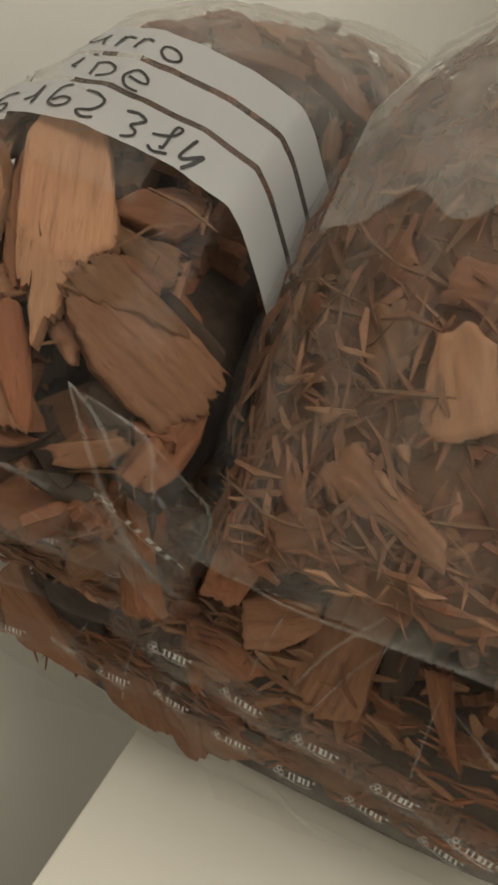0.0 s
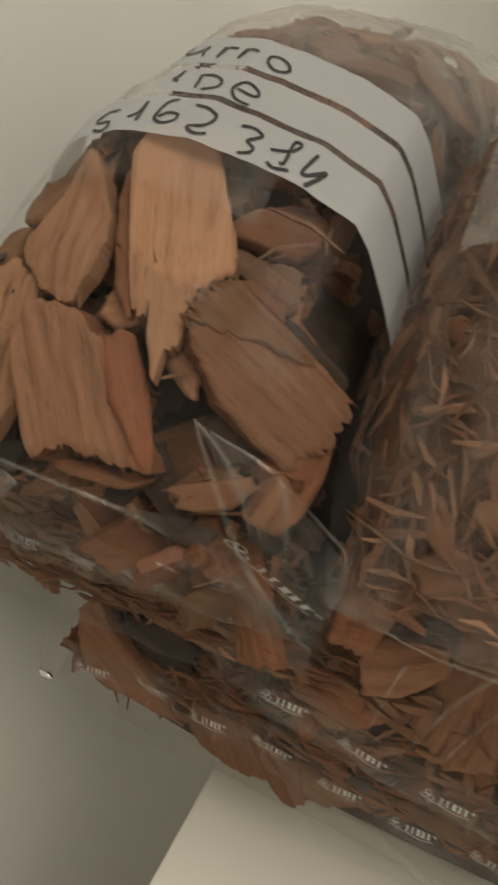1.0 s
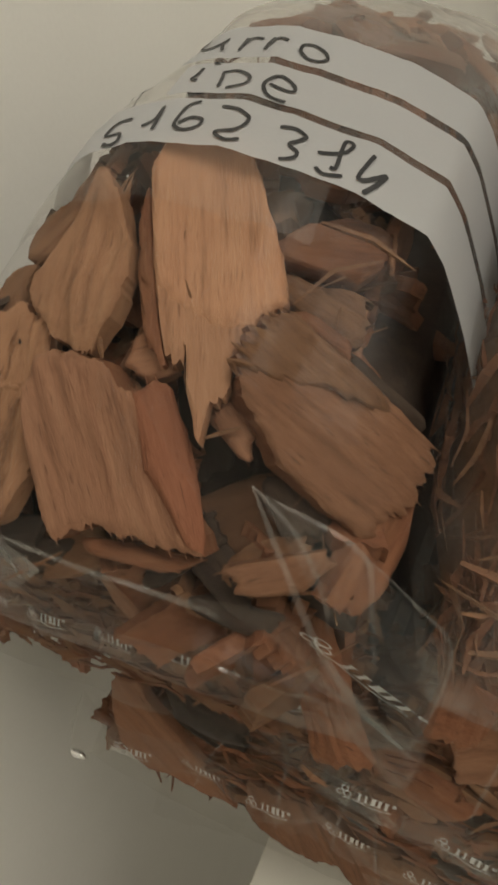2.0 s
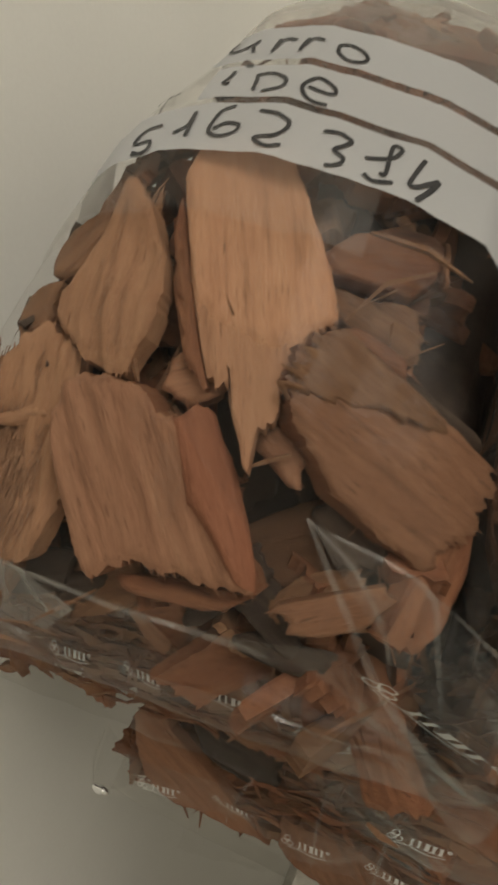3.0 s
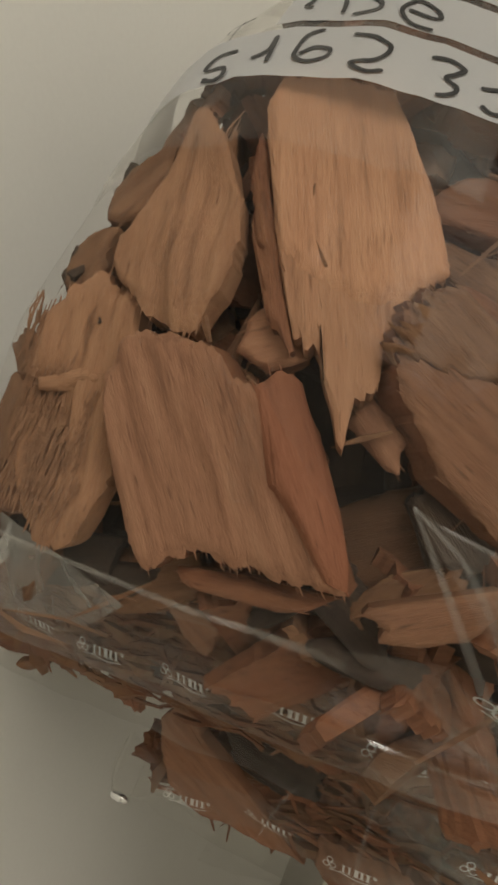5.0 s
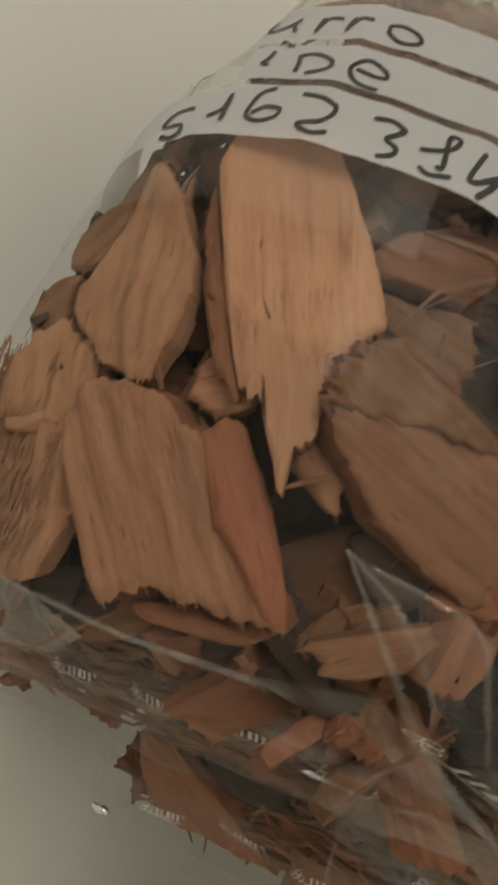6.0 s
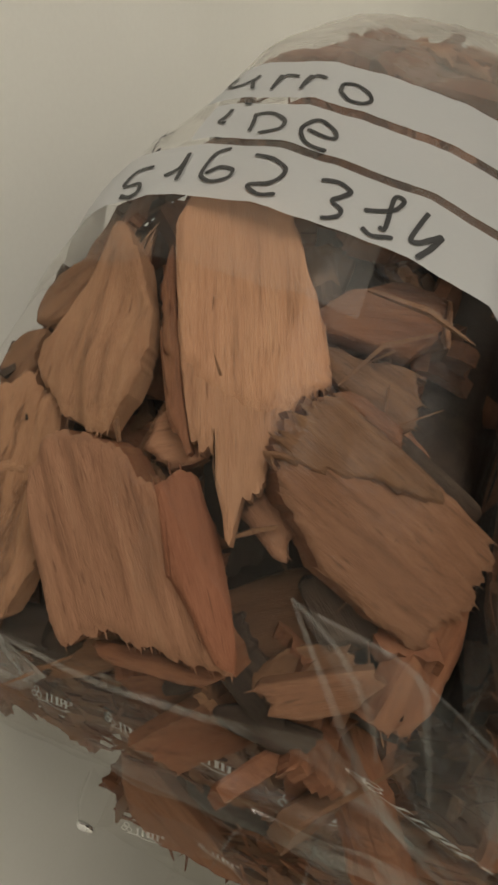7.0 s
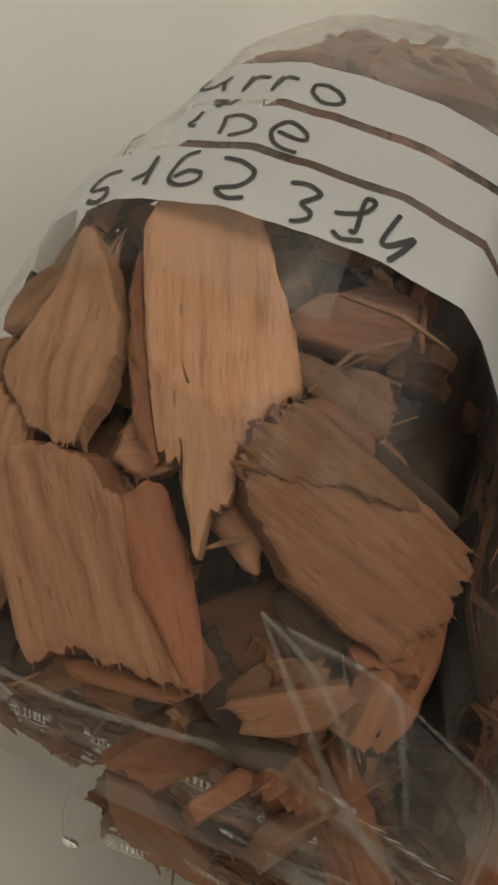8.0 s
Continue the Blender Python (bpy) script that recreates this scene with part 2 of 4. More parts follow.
def chunk_mesh(name, outline, thick, mat, seed, jag=0.0022, relief=0.0007, bow=0.0, step=0.0013, side=None, fray=1300):
    """A split piece of wood from its outline (x along the grain): fibre rows with ragged ends, a relief on top, broken sides."""
    rnd = random.Random(seed)
    ws = [p[1] for p in outline]
    lo, hi = min(ws), max(ws)
    rows = max(5, int((hi - lo) / step))
    cols = 20
    eps = (hi - lo) * 0.012
    grid = []
    jl = jr = 0.0
    for i in range(rows + 1):
        w = lo + eps + (hi - lo - 2 * eps) * i / rows
        cuts = []
        for (ax, ay), (bx, by) in zip(outline, outline[1:] + outline[:1]):
            if (ay - w) * (by - w) < 0:
                cuts.append(ax + (bx - ax) * (w - ay) / (by - ay))
        if len(cuts) < 2:
            cuts = [0.0, 0.001]
        jl, jr = 0.5 * jl + rnd.uniform(-jag, jag), 0.5 * jr + rnd.uniform(-jag, jag)
        a, b = min(cuts) + jl, max(cuts) + jr
        if b - a < 0.0012:
            b = a + 0.0012
        rowlift = rnd.uniform(-relief, relief) * (0.9 if rnd.random() < 0.15 else 0.22)
        line = []
        for k in range(cols + 1):
            x = a + (b - a) * k / cols
            e = min(k, cols - k) / cols
            z = rowlift * min(1, e * 4 + 0.3) + relief * 1.6 * wobble(x * 0.25 + seed, w, 0.3 * seed, 260) + relief * 2.2 * wobble(x + seed, w * 0.8, 1.7, 60)
            f = (w - lo) / (hi - lo) - 0.5
            z += bow * (0.25 - f * f) * 4
            for gap, soft_edge, drop in ((min(w - lo, hi - w), 0.0028, 0.0016), ((b - a) * e, 0.0020, 0.0011)):
                z -= drop * max(0.0, 1 - gap / soft_edge) ** 2
            side_wear = 0.0013 * wobble(x + seed, 5.5 + 3 * (i > rows / 2), 0.4, 130) + 0.0006 * wobble(x + seed, 2.5, 0.4, 420) + (0.0006 * wobble(x + seed, 8.5, i, 520) if i in (0, rows) else 0.0)
            line.append((x, w + side_wear, z))
        grid.append(line)
    verts, faces, n = [], [], cols + 1
    for line in grid:
        verts += line
    hairs = []
    for _ in range(int((hi - lo) * fray)):
        line = grid[rnd.randrange(1, rows)]
        end = rnd.random() < 0.72
        k = rnd.choice((0, cols)) if end else rnd.randrange(2, cols - 1)
        out = 1 if k == cols or (not end and rnd.random() < 0.5) else -1
        hairs.append((line[k], out, rnd.uniform(0.0006, 0.0022) * (2.2 if rnd.random() < 0.08 else 1.0), rnd.uniform(0.00006, 0.00020), rnd.uniform(-0.22, 0.22), rnd.uniform(-0.25, 0.12 if end else 0.06)))
    base = len(verts)
    for line in grid:
        for x, y, z in line:
            verts.append((x * 0.985, y, -thick * (0.85 + 0.3 * wobble(x + seed, y, 9.1, 45)) + z * 0.3))
    for i in range(rows):
        for k in range(cols):
            q = i * n + k
            faces.append((q, q + 1, q + n + 1, q + n))
            faces.append((base + q, base + q + n, base + q + n + 1, base + q + 1))
    extra = []
    for (x, y, z), out, ln, g, slant, rise in hairs:
        extra.append([(x - out * 0.0025, y - g, z + 0.0002), (x - out * 0.0025, y + g, z + 0.0002), (x + out * ln * 0.4, y + slant * ln * 0.3, z + g + rise * ln * 0.3),
                      (x + out * ln, y + slant * ln, z + rise * ln), (x + out * ln * 0.4, y + slant * ln * 0.3 - g, z - g + rise * ln * 0.3), (x + out * ln * 0.4, y + slant * ln * 0.3 + g, z - g + rise * ln * 0.3)])
    first_hair = len(verts)
    for f, pts in enumerate(extra):
        verts.extend(pts)
        q = first_hair + 6 * f
        faces.extend([(q, q + 4, q + 2), (q + 1, q + 2, q + 5), (q, q + 2, q + 1), (q + 4, q + 3, q + 2), (q + 2, q + 3, q + 5), (q + 4, q + 5, q + 3)])
    tops = len(faces)
    rim = [k for k in range(n)] + [i * n + cols for i in range(1, rows + 1)] + [rows * n + k for k in range(cols - 1, -1, -1)] + [i * n for i in range(rows - 1, 0, -1)]
    for q in rim:
        verts.append(verts[q])
        verts.append(verts[base + q])
    first = first_hair + 6 * len(extra)
    m = len(rim)
    for j in range(m):
        a, b = first + 2 * j, first + 2 * ((j + 1) % m)
        faces.append((a, a + 1, b + 1, b))
    me = bpy.data.meshes.new(name)
    me.from_pydata(verts, [], faces)
    me.materials.append(mat)
    if side is not None:
        me.materials.append(side)
        me.polygons.foreach_set("material_index", [0] * tops + [1] * (len(faces) - tops))
    me.polygons.foreach_set("use_smooth", [True] * tops + [False] * (len(faces) - tops))
    me.update()
    return me


def random_outline(rnd, length, width):
    l, w = length / 2, width / 2
    j = lambda s: rnd.uniform(-s, s)
    return [(-l + j(l * .3), -w + j(w * .2)), (l * .1 + j(l * .3), -w * 1.1 + j(w * .15)), (l + j(l * .3), -w + j(w * .3)),
            (l * 1.05 + j(l * .2), w * .6 + j(w * .3)), (0 + j(l * .3), w + j(w * .15)), (-l + j(l * .3), w + j(w * .2))]


def splinter_heap(name, count, place, mat, seed, length=(0.008, 0.03), girth=(0.0004, 0.0011)):
    """Many thin splinters as one object; place(rnd) gives a point and a direction."""
    rnd = random.Random(seed)
    verts, faces = [], []
    for _ in range(count):
        p, d = place(rnd)
        d = Vector(d).normalized()
        a = d.orthogonal().normalized()
        b = d.cross(a)
        ln, g = rnd.uniform(*length), rnd.uniform(*girth)
        bend = (a * rnd.uniform(-1, 1) + b * rnd.uniform(-1, 1)) * ln * 0.12
        f = len(verts)
        for s, k, q in ((-0.5, 0.5, 0.0), (0.0, 1.0, 1.0), (0.5, 0.25, 0.0)):
            c = Vector(p) + d * ln * s + bend * q
            for u, v in ((1, 0.4), (-0.3, 1), (-0.8, -0.9)):
                verts.append(c + a * u * g * k + b * v * g * k * 0.6)
        for r in (0, 3):
            for k in range(3):
                faces.append((f + r + k, f + r + (k + 1) % 3, f + r + 3 + (k + 1) % 3, f + r + 3 + k))
        faces.append((f + 2, f + 1, f))
        faces.append((f + 6, f + 7, f + 8))
    return mesh_of(name, verts, faces, mat, smooth=False)


# ---- bags ----
class Pouch:
    """The swollen shape of a filled zip bag: outline, seam height, and the height of its upper and lower film."""

    def __init__(self, x0, x1, y0, y1, seam, top, bottom, seed, power=4.0, left=None, upper=None, front=None):
        self.x0, self.x1, self.y0, self.y1, self.seam, self.top, self.bottom, self.seed, self.power = x0, x1, y0, y1, seam, top, bottom, seed, power
        self.left, self.upper, self.front = left, upper, front or power

    def xl(self, y):
        return self.left(y) if self.left else self.x0

    def edge(self, x, y):
        a = self.xl(y)
        u = max(-1, min(1, 2 * (x - a) / (self.x1 - a) - 1))
        v = max(-1, min(1, 2 * (y - self.y0) / (self.y1 - self.y0) - 1))
        return math.sqrt(max(0, (1 - abs(u) ** self.power) * (1 - abs(v) ** self.front)))

    def z_seam(self, x):
        return self.seam(x) if callable(self.seam) else self.seam

    def z_up(self, x, y):
        s = self.z_seam(x)
        t = self.upper(x, y) if self.upper else self.top
        return s + (t - s) * self.edge(x, y)

    def z_low(self, x, y):
        s = self.z_seam(x)
        return s + (self.bottom - s) * self.edge(x, y)

    def crumple(self, x, y, amp=0.0016):
        if self.upper is a_upper and 0.050 < y < 0.125:
            amp *= 0.3
        return amp * (1.2 * noise.noise(Vector((x * 70 + self.seed, y * 45, 3.1))) + 0.8 * abs(noise.noise(Vector((x * 160, y * 70 + self.seed, 1.3)))))

    def sheet(self, name, mat, nx=90, ny=110, lift=0.0028, amp=0.0016):
        verts, faces = [], []
        for upper in (True, False):
            for j in range(ny + 1):
                v = -math.cos(math.pi * j / ny)
                y = (self.y0 + self.y1) / 2 + v * (self.y1 - self.y0) / 2
                for i in range(nx + 1):
                    u = -math.cos(math.pi * i / nx)
                    a = self.xl(y)
                    x = (a + self.x1) / 2 + u * (self.x1 - a) / 2
                    e = self.edge(x, y)
                    z = (self.z_up(x, y) + lift * min(1, e * 2) + self.crumple(x, y, amp)) if upper else (self.z_low(x, y) - lift * 0.3 * min(1, e * 2))
                    verts.append((x, y + 0.0015 * noise.noise(Vector((x * 55, z * 60, self.seed))), z))
        n, half = nx + 1, (nx + 1) * (ny + 1)
        for j in range(ny):
            for i in range(nx):
                q = j * n + i
                faces.append((q, q + 1, q + n + 1, q + n))
                faces.append((half + q, half + q + n, half + q + n + 1, half + q + 1))
        bm = bmesh.new()
        me = mesh_of(name, verts, faces, mat)
        bm.from_mesh(me)
        bmesh.ops.remove_doubles(bm, verts=bm.verts, dist=0.0004)
        bm.to_mesh(me)
        bm.free()
        return me


def a_left(y):
    return lerp_table(y, [-0.05, -0.01, 0.03, 0.045, 0.06, 0.10, 0.16, 0.43], [-0.120, -0.113, -0.096, -0.0925, -0.0925, -0.079, -0.071, -0.078])


def a_upper(x, y):
    z = lerp_table(y, [-0.045, -0.030, -0.018, 0.0, 0.007, 0.035, 0.050, 0.065, 0.104, 0.125, 0.16, 0.24, 0.34, 0.43], [0.985, 1.004, 1.020, 1.045, 1.055, 1.078, 1.087, 1.0925, 1.105, 1.111, 1.112, 1.100, 1.085, 1.05])
    z -= lerp_table(x, [-0.03, -0.017, 0.006, 0.024, 0.029, 0.036, 0.042, 0.05], [0.0, 0.003, 0.012, 0.023, 0.031, 0.050, 0.075, 0.11])
    if x < -0.07:
        z -= 6 * (x + 0.07) ** 2
    return z


def b_upper(x, y):
    z = lerp_table(y, [-0.02, 0.0, 0.012, 0.03, 0.06, 0.10, 0.18, 0.27, 0.34], [1.0, 1.028, 1.045, 1.072, 1.100, 1.122, 1.130, 1.12, 1.07])
    return z - 2.0 * (x - 0.15) ** 2


def d_seam(x):
    return lerp_table(x, [0.0, 0.03, 0.09, 0.17, 0.24], [0.893, 0.890, 0.880, 0.862, 0.856])


def b_left(y):
    return lerp_table(y, [-0.02, 0.0, 0.05, 0.10, 0.20, 0.34], [0.050, 0.041, 0.025, 0.021, 0.027, 0.05])


BAG_A = Pouch(-0.126, 0.050, -0.034, 0.43, 1.000, 1.1, 0.968, 1.0, 9.0, a_left, a_upper, 26.0)
BAG_B = Pouch(0.034, 0.262, -0.012, 0.34, 0.980, 1.11, 0.962, 2.0, 4.5, b_left, b_upper)
BAG_C = Pouch(-0.160, 0.034, -0.002, 0.30, 0.906, 0.990, 0.872, 3.0, 4.0)
BAG_D = Pouch(0.012, 0.245, -0.002, 0.31, d_seam, 0.970, 0.852, 4.0, 4.0)
BAG_E = Pouch(-0.105, 0.235, 0.004, 0.30, 0.828, 0.905, 0.7525, 5.0, 4.0)


def bag(pouch, mat, label, amp=0.0016):
    ob = tagged(new("zip_bag"), label, "plastic bag", "stacked bags of wood")
    part("bag_film", pouch.sheet("bag_film", mat, amp=amp), ob)
    return ob


bag_a = bag(BAG_A, FILM, "clear zip bag of wood chunks with white writing bands")
bag_b = bag(BAG_B, MILKY, "milky zip bag of shredded reddish wood chips, bulging", 0.0022)
bag_c = bag(BAG_C, FILM, "clear zip bag of wood chips, squeezed under another bag")
bag_d = bag(BAG_D, FILM, "clear zip bag of wood blocks and chips, squeezed in the stack")
bag_e = bag(BAG_E, FILM, "clear zip bag of wood chips lying on the table edge")

LABELS = {
    LIGHT_WOOD.name: "light orange-brown split wood chunk with ragged grain inside a bag",
    AMBER_WOOD.name: "amber-brown split wood chunk with torn fibres in a bag",
    HEART_WOOD.name: "deep red heartwood face of a split chunk",
    TAN_WOOD.name: "pale tan split wood slab with splintered end in a bag",
    RED_WOOD.name: "reddish split wood chip inside a clear bag",
    BROWN_WOOD.name: "brown rough split wood chip inside a clear bag",
    SHADE_WOOD.name: "near-black wood chip that darkens a shaded gap in a bag",
    STRAW_WOOD.name: "straw-coloured shaggy wood piece inside a clear bag",
}
def lay_piece(num, pts, g, thick, mat, jag, lift, relief, bow, group, side=None, step=0.0013, fray=1300):
    """A piece of wood with its corners at pts and its grain along g, a little under the film."""
    c = sum(pts, Vector()) / len(pts)
    normal = Vector(np.linalg.svd(np.array([p - c for p in pts]))[2][2])
    normal = normal if normal.dot(Vector((0, -0.4, 1))) > 0 else -normal
    g = (Vector(g) - normal * Vector(g).dot(normal)).normalized()
    w = normal.cross(g)
    flat = [(float((p - c).dot(g)), float((p - c).dot(w))) for p in pts]
    ob = new("wood_chunk", chunk_mesh("wood_chunk", flat, thick, mat, num, jag, relief, bow, step, side, fray))
    ob.matrix_world = Matrix.Translation(c + normal * lift) @ Matrix((g, w, normal)).transposed().to_4x4()
    tagged(ob, LABELS[mat.name], "wood chunk", group)


def labelled_bag_piece(kind, plane, corners, grain, thick, mat, jag, lift):
    """A surface piece of the labelled bag: its plane (height, slopes along x and y), outline corners (x, y) and grain angle."""
    h, sx, sy = plane
    run = Vector((math.cos(radians(grain)), math.sin(radians(grain)), 0))
    run.z = sx * run.x + sy * run.y
    lay_piece(int(abs(corners[0][0]) * 1e4) + 3, [Vector((x, y, h + sx * x + sy * y)) for x, y in corners], run, thick, mat, jag, lift,
              0.0011 if kind in ("shag", "curl") else 0.00034, 0.0018 if kind == "curl" else 0.0, "wood in the labelled bag",
              RED_WOOD if kind == "block" else None, 0.0008 if kind in ("slab", "block", "layer") else 0.0012)


def front_piece(group, plane, corners, grain, thick, mat, jag, lift):
    """A piece behind the steep front of a bag: its plane (depth, slopes along x and z), outline corners (x, z) and grain angle."""
    h, sx, sz = plane
    run = Vector((math.cos(radians(grain)), 0, math.sin(radians(grain))))
    run.y = sx * run.x + sz * run.z
    lay_piece(int(abs(corners[0][0]) * 1e4) + 7, [Vector((x, h + sx * x + sz * z, z)) for x, z in corners], run, thick, mat, jag, lift, 0.0005, 0.0006, group, fray=0)


labelled_bag_piece("slab", (1.0392, -0.255, 0.702), [(-.0498, .0499), (-.0478, .0553), (-.0387, .0590), (-.0235, .0585), (-.0127, .0442), (-.0073, .0367), (-.0027, .0283), (-.0091, .0205), (-.0109, .0111), (-.0101, .0071), (-.0110, .0046), (-.0139, .0023), (-.0127, -.0035), (-.0144, -.0043), (-.0181, .0010), (-.0223, .0085), (-.0241, .0088), (-.0283, .0082), (-.0340, .0186), (-.0413, .0324)], -67, 0.0075, TAN_WOOD, 0.0021, 0.0004)
labelled_bag_piece("layer", (1.0392, -0.255, 0.702), [(-.0498, .0499), (-.0478, .0553), (-.0387, .0590), (-.0235, .0585), (-.0127, .0442), (-.0073, .0367), (-.0027, .0283), (-.0093, .0226), (-.0176, .0178), (-.0277, .0197), (-.0364, .0218), (-.0413, .0324)], -67, 0.001, TAN_WOOD, 0.0009, 0.0014)
labelled_bag_piece("block", (1.0440, -0.066, 1.383), [(-.0661, -.0033), (-.0628, .0017), (-.0578, .0032), (-.0481, .0037), (-.0416, .0030), (-.0372, .0008), (-.0321, -.0001), (-.0269, -.0042), (-.0205, -.0115), (-.0062, -.0192), (-.0199, -.0202), (-.0389, -.0201), (-.0482, -.0247), (-.0531, -.0217), (-.0598, -.0130)], -46, 0.012, LIGHT_WOOD, 0.0009, 0.0006)
labelled_bag_piece("heart", (1.0211, -0.813, 0.441), [(-.0322, -.0009), (-.0293, .0058), (-.0252, .0078), (-.0180, -.0001), (-.0117, -.0092), (-.0061, -.0183), (-.0098, -.0202), (-.0170, -.0155), (-.0228, -.0128), (-.0272, -.0053)], -49, 0.009, HEART_WOOD, 0.0005, 0.0006)
labelled_bag_piece("block", (1.0355, -1.216, 0.896), [(-.0082, .0079), (-.0072, .0164), (-.0015, .0256), (.0055, .0269), (.0133, .0286), (.0213, .0313), (.0354, .0336), (.0354, .0293), (.0343, .0227), (.0251, .0057), (.0137, .0031), (.0041, .0028), (-.0038, .0051)], 12, 0.01, AMBER_WOOD, 0.0016, 0.0)
labelled_bag_piece("layer", (1.0355, -1.216, 0.896), [(-.0090, .0074), (-.0074, .0169), (-.0015, .0258), (.0054, .0271), (.0133, .0288), (.0215, .0315), (.0254, .0304), (.0145, .0231), (.0039, .0171)], 12, 0.0012, BROWN_WOOD, 0.0024, 0.001)
labelled_bag_piece("knot", (1.0440, -0.066, 1.383), [(-.0543, -.0139), (-.0522, -.0138), (-.0512, -.0156), (-.0525, -.0162)], -43, 0.0008, BROWN_WOOD, 0.0002, 0.0016)
labelled_bag_piece("curl", (1.0479, 0.005, 0.779), [(-.0662, .0343), (-.0654, .0442), (-.0629, .0474), (-.0536, .0390), (-.0486, .0313), (-.0456, .0232), (-.0450, .0151), (-.0490, .0061), (-.0562, .0058), (-.0654, .0107), (-.0731, .0153), (-.0697, .0251)], -82, 0.009, STRAW_WOOD, 0.0012, 0.0004)
labelled_bag_piece("strip", (1.0450, -0.094, 0.740), [(-.0481, .0440), (-.0476, .0333), (-.0411, .0208), (-.0380, .0148), (-.0284, .0065), (-.0282, .0086), (-.0349, .0209), (-.0424, .0342)], -63, 0.005, RED_WOOD, 0.0024, -0.0008)
labelled_bag_piece("chip", (1.0429, -0.050, 1.003), [(-.0407, .0058), (-.0382, .0134), (-.0304, .0141), (-.0259, .0066), (-.0328, .0034)], 19, 0.005, LIGHT_WOOD, 0.0006, -0.004)
labelled_bag_piece("chip", (1.0401, -0.109, 1.024), [(-.0443, .0048), (-.0414, .0107), (-.0408, .0153), (-.0383, .0135), (-.0407, .0055), (-.0338, .0026), (-.0366, .0020)], -101, 0.004, BROWN_WOOD, 0.0006, -0.007)
labelled_bag_piece("shag", (1.0479, 0.085, 1.338), [(-.0744, .0129), (-.0627, .0088), (-.0679, .0054), (-.0667, -.0004), (-.0631, -.0060), (-.0631, -.0140), (-.0674, -.0199), (-.0723, -.0237), (-.0804, -.0233), (-.0844, -.0198), (-.0910, -.0118), (-.0890, -.0023), (-.0899, .0046), (-.0832, .0098)], -93, 0.008, STRAW_WOOD, 0.0011, -0.0002)
labelled_bag_piece("strip", (1.0481, 0.075, 1.486), [(-.0861, -.0018), (-.0697, .0003), (-.0685, -.0015), (-.0706, -.0025), (-.0846, -.0040)], 7, 0.0025, STRAW_WOOD, 0.0008, 0.0012)
labelled_bag_piece("knob", (1.0515, 0.032, 0.738), [(-.0808, .0260), (-.0799, .0346), (-.0687, .0421), (-.0661, .0314), (-.0743, .0239)], 51, 0.01, BROWN_WOOD, 0.001, -0.001)
labelled_bag_piece("knob", (1.0574, 0.137, 0.815), [(-.0858, .0125), (-.0866, .0201), (-.0769, .0236), (-.0751, .0163), (-.0794, .0100)], 47, 0.009, BROWN_WOOD, 0.001, -0.0015)
labelled_bag_piece("chip", (1.0678, 0.303, 1.389), [(-.0994, -.0153), (-.0914, -.0115), (-.0894, -.0024), (-.0961, -.0013), (-.1010, -.0073)], 70, 0.006, BROWN_WOOD, 0.0014, -0.0015)
labelled_bag_piece("chip", (1.0640, 0.261, 1.399), [(-.0974, -.0177), (-.0897, -.0122), (-.0835, -.0202), (-.0897, -.0207)], 23, 0.006, AMBER_WOOD, 0.0014, -0.0015)
labelled_bag_piece("redchip", (1.0493, -0.466, 0.492), [(-.0108, .0416), (-.0065, .0472), (.0056, .0590), (.0162, .0583), (.0170, .0489), (.0114, .0428), (.0020, .0400), (-.0082, .0374)], 27, 0.006, RED_WOOD, 0.0012, -0.0045)
labelled_bag_piece("greychip", (1.0409, -0.513, 0.703), [(-.0075, .0353), (.0029, .0382), (.0160, .0421), (.0183, .0326), (.0113, .0277), (.0022, .0291), (-.0044, .0309)], -2, 0.006, BROWN_WOOD, 0.0012, -0.0075)
labelled_bag_piece("chip", (1.0388, -0.538, 0.782), [(-.0018, .0271), (.0043, .0302), (.0162, .0295), (.0140, .0249), (.0080, .0247)], -2, 0.005, RED_WOOD, 0.001, -0.004)
labelled_bag_piece("stick", (1.0549, -0.520, 0.396), [(.0151, .0602), (.0166, .0600), (.0191, .0493), (.0181, .0485)], -76, 0.003, AMBER_WOOD, 0.0006, -0.002)
labelled_bag_piece("chip", (1.0332, -0.388, 1.412), [(-.0153, .0021), (-.0123, .0051), (-.0082, .0053), (-.0031, .0032), (-.0030, -.0014), (-.0054, -.0014), (-.0112, .0003)], -25, 0.005, LIGHT_WOOD, 0.0008, -0.005)
labelled_bag_piece("sliver", (1.0319, -0.497, 1.326), [(-.0040, -.0165), (.0087, -.0108), (.0169, -.0065), (.0203, -.0074), (.0145, -.0135), (.0017, -.0186)], 27, 0.006, AMBER_WOOD, 0.0018, -0.001)
labelled_bag_piece("chip", (1.0844, -2.582, 1.092), [(.0288, .0017), (.0308, .0114), (.0348, .0211), (.0381, .0223), (.0372, .0083), (.0323, -.0053), (.0259, -.0113)], -101, 0.007, RED_WOOD, 0.0014, -0.006)
labelled_bag_piece("chip", (1.0338, -0.574, 1.356), [(.0044, .0020), (.0146, .0000), (.0206, -.0001), (.0168, -.0062), (.0082, -.0091), (.0016, -.0040)], -22, 0.006, SHADE_WOOD, 0.0014, -0.011)
labelled_bag_piece("chip", (1.0311, -0.131, 1.088), [(-.0459, -.0219), (-.0295, -.0192), (-.0084, -.0178), (-.0200, -.0223), (-.0404, -.0242)], 6, 0.005, RED_WOOD, 0.0014, -0.003)

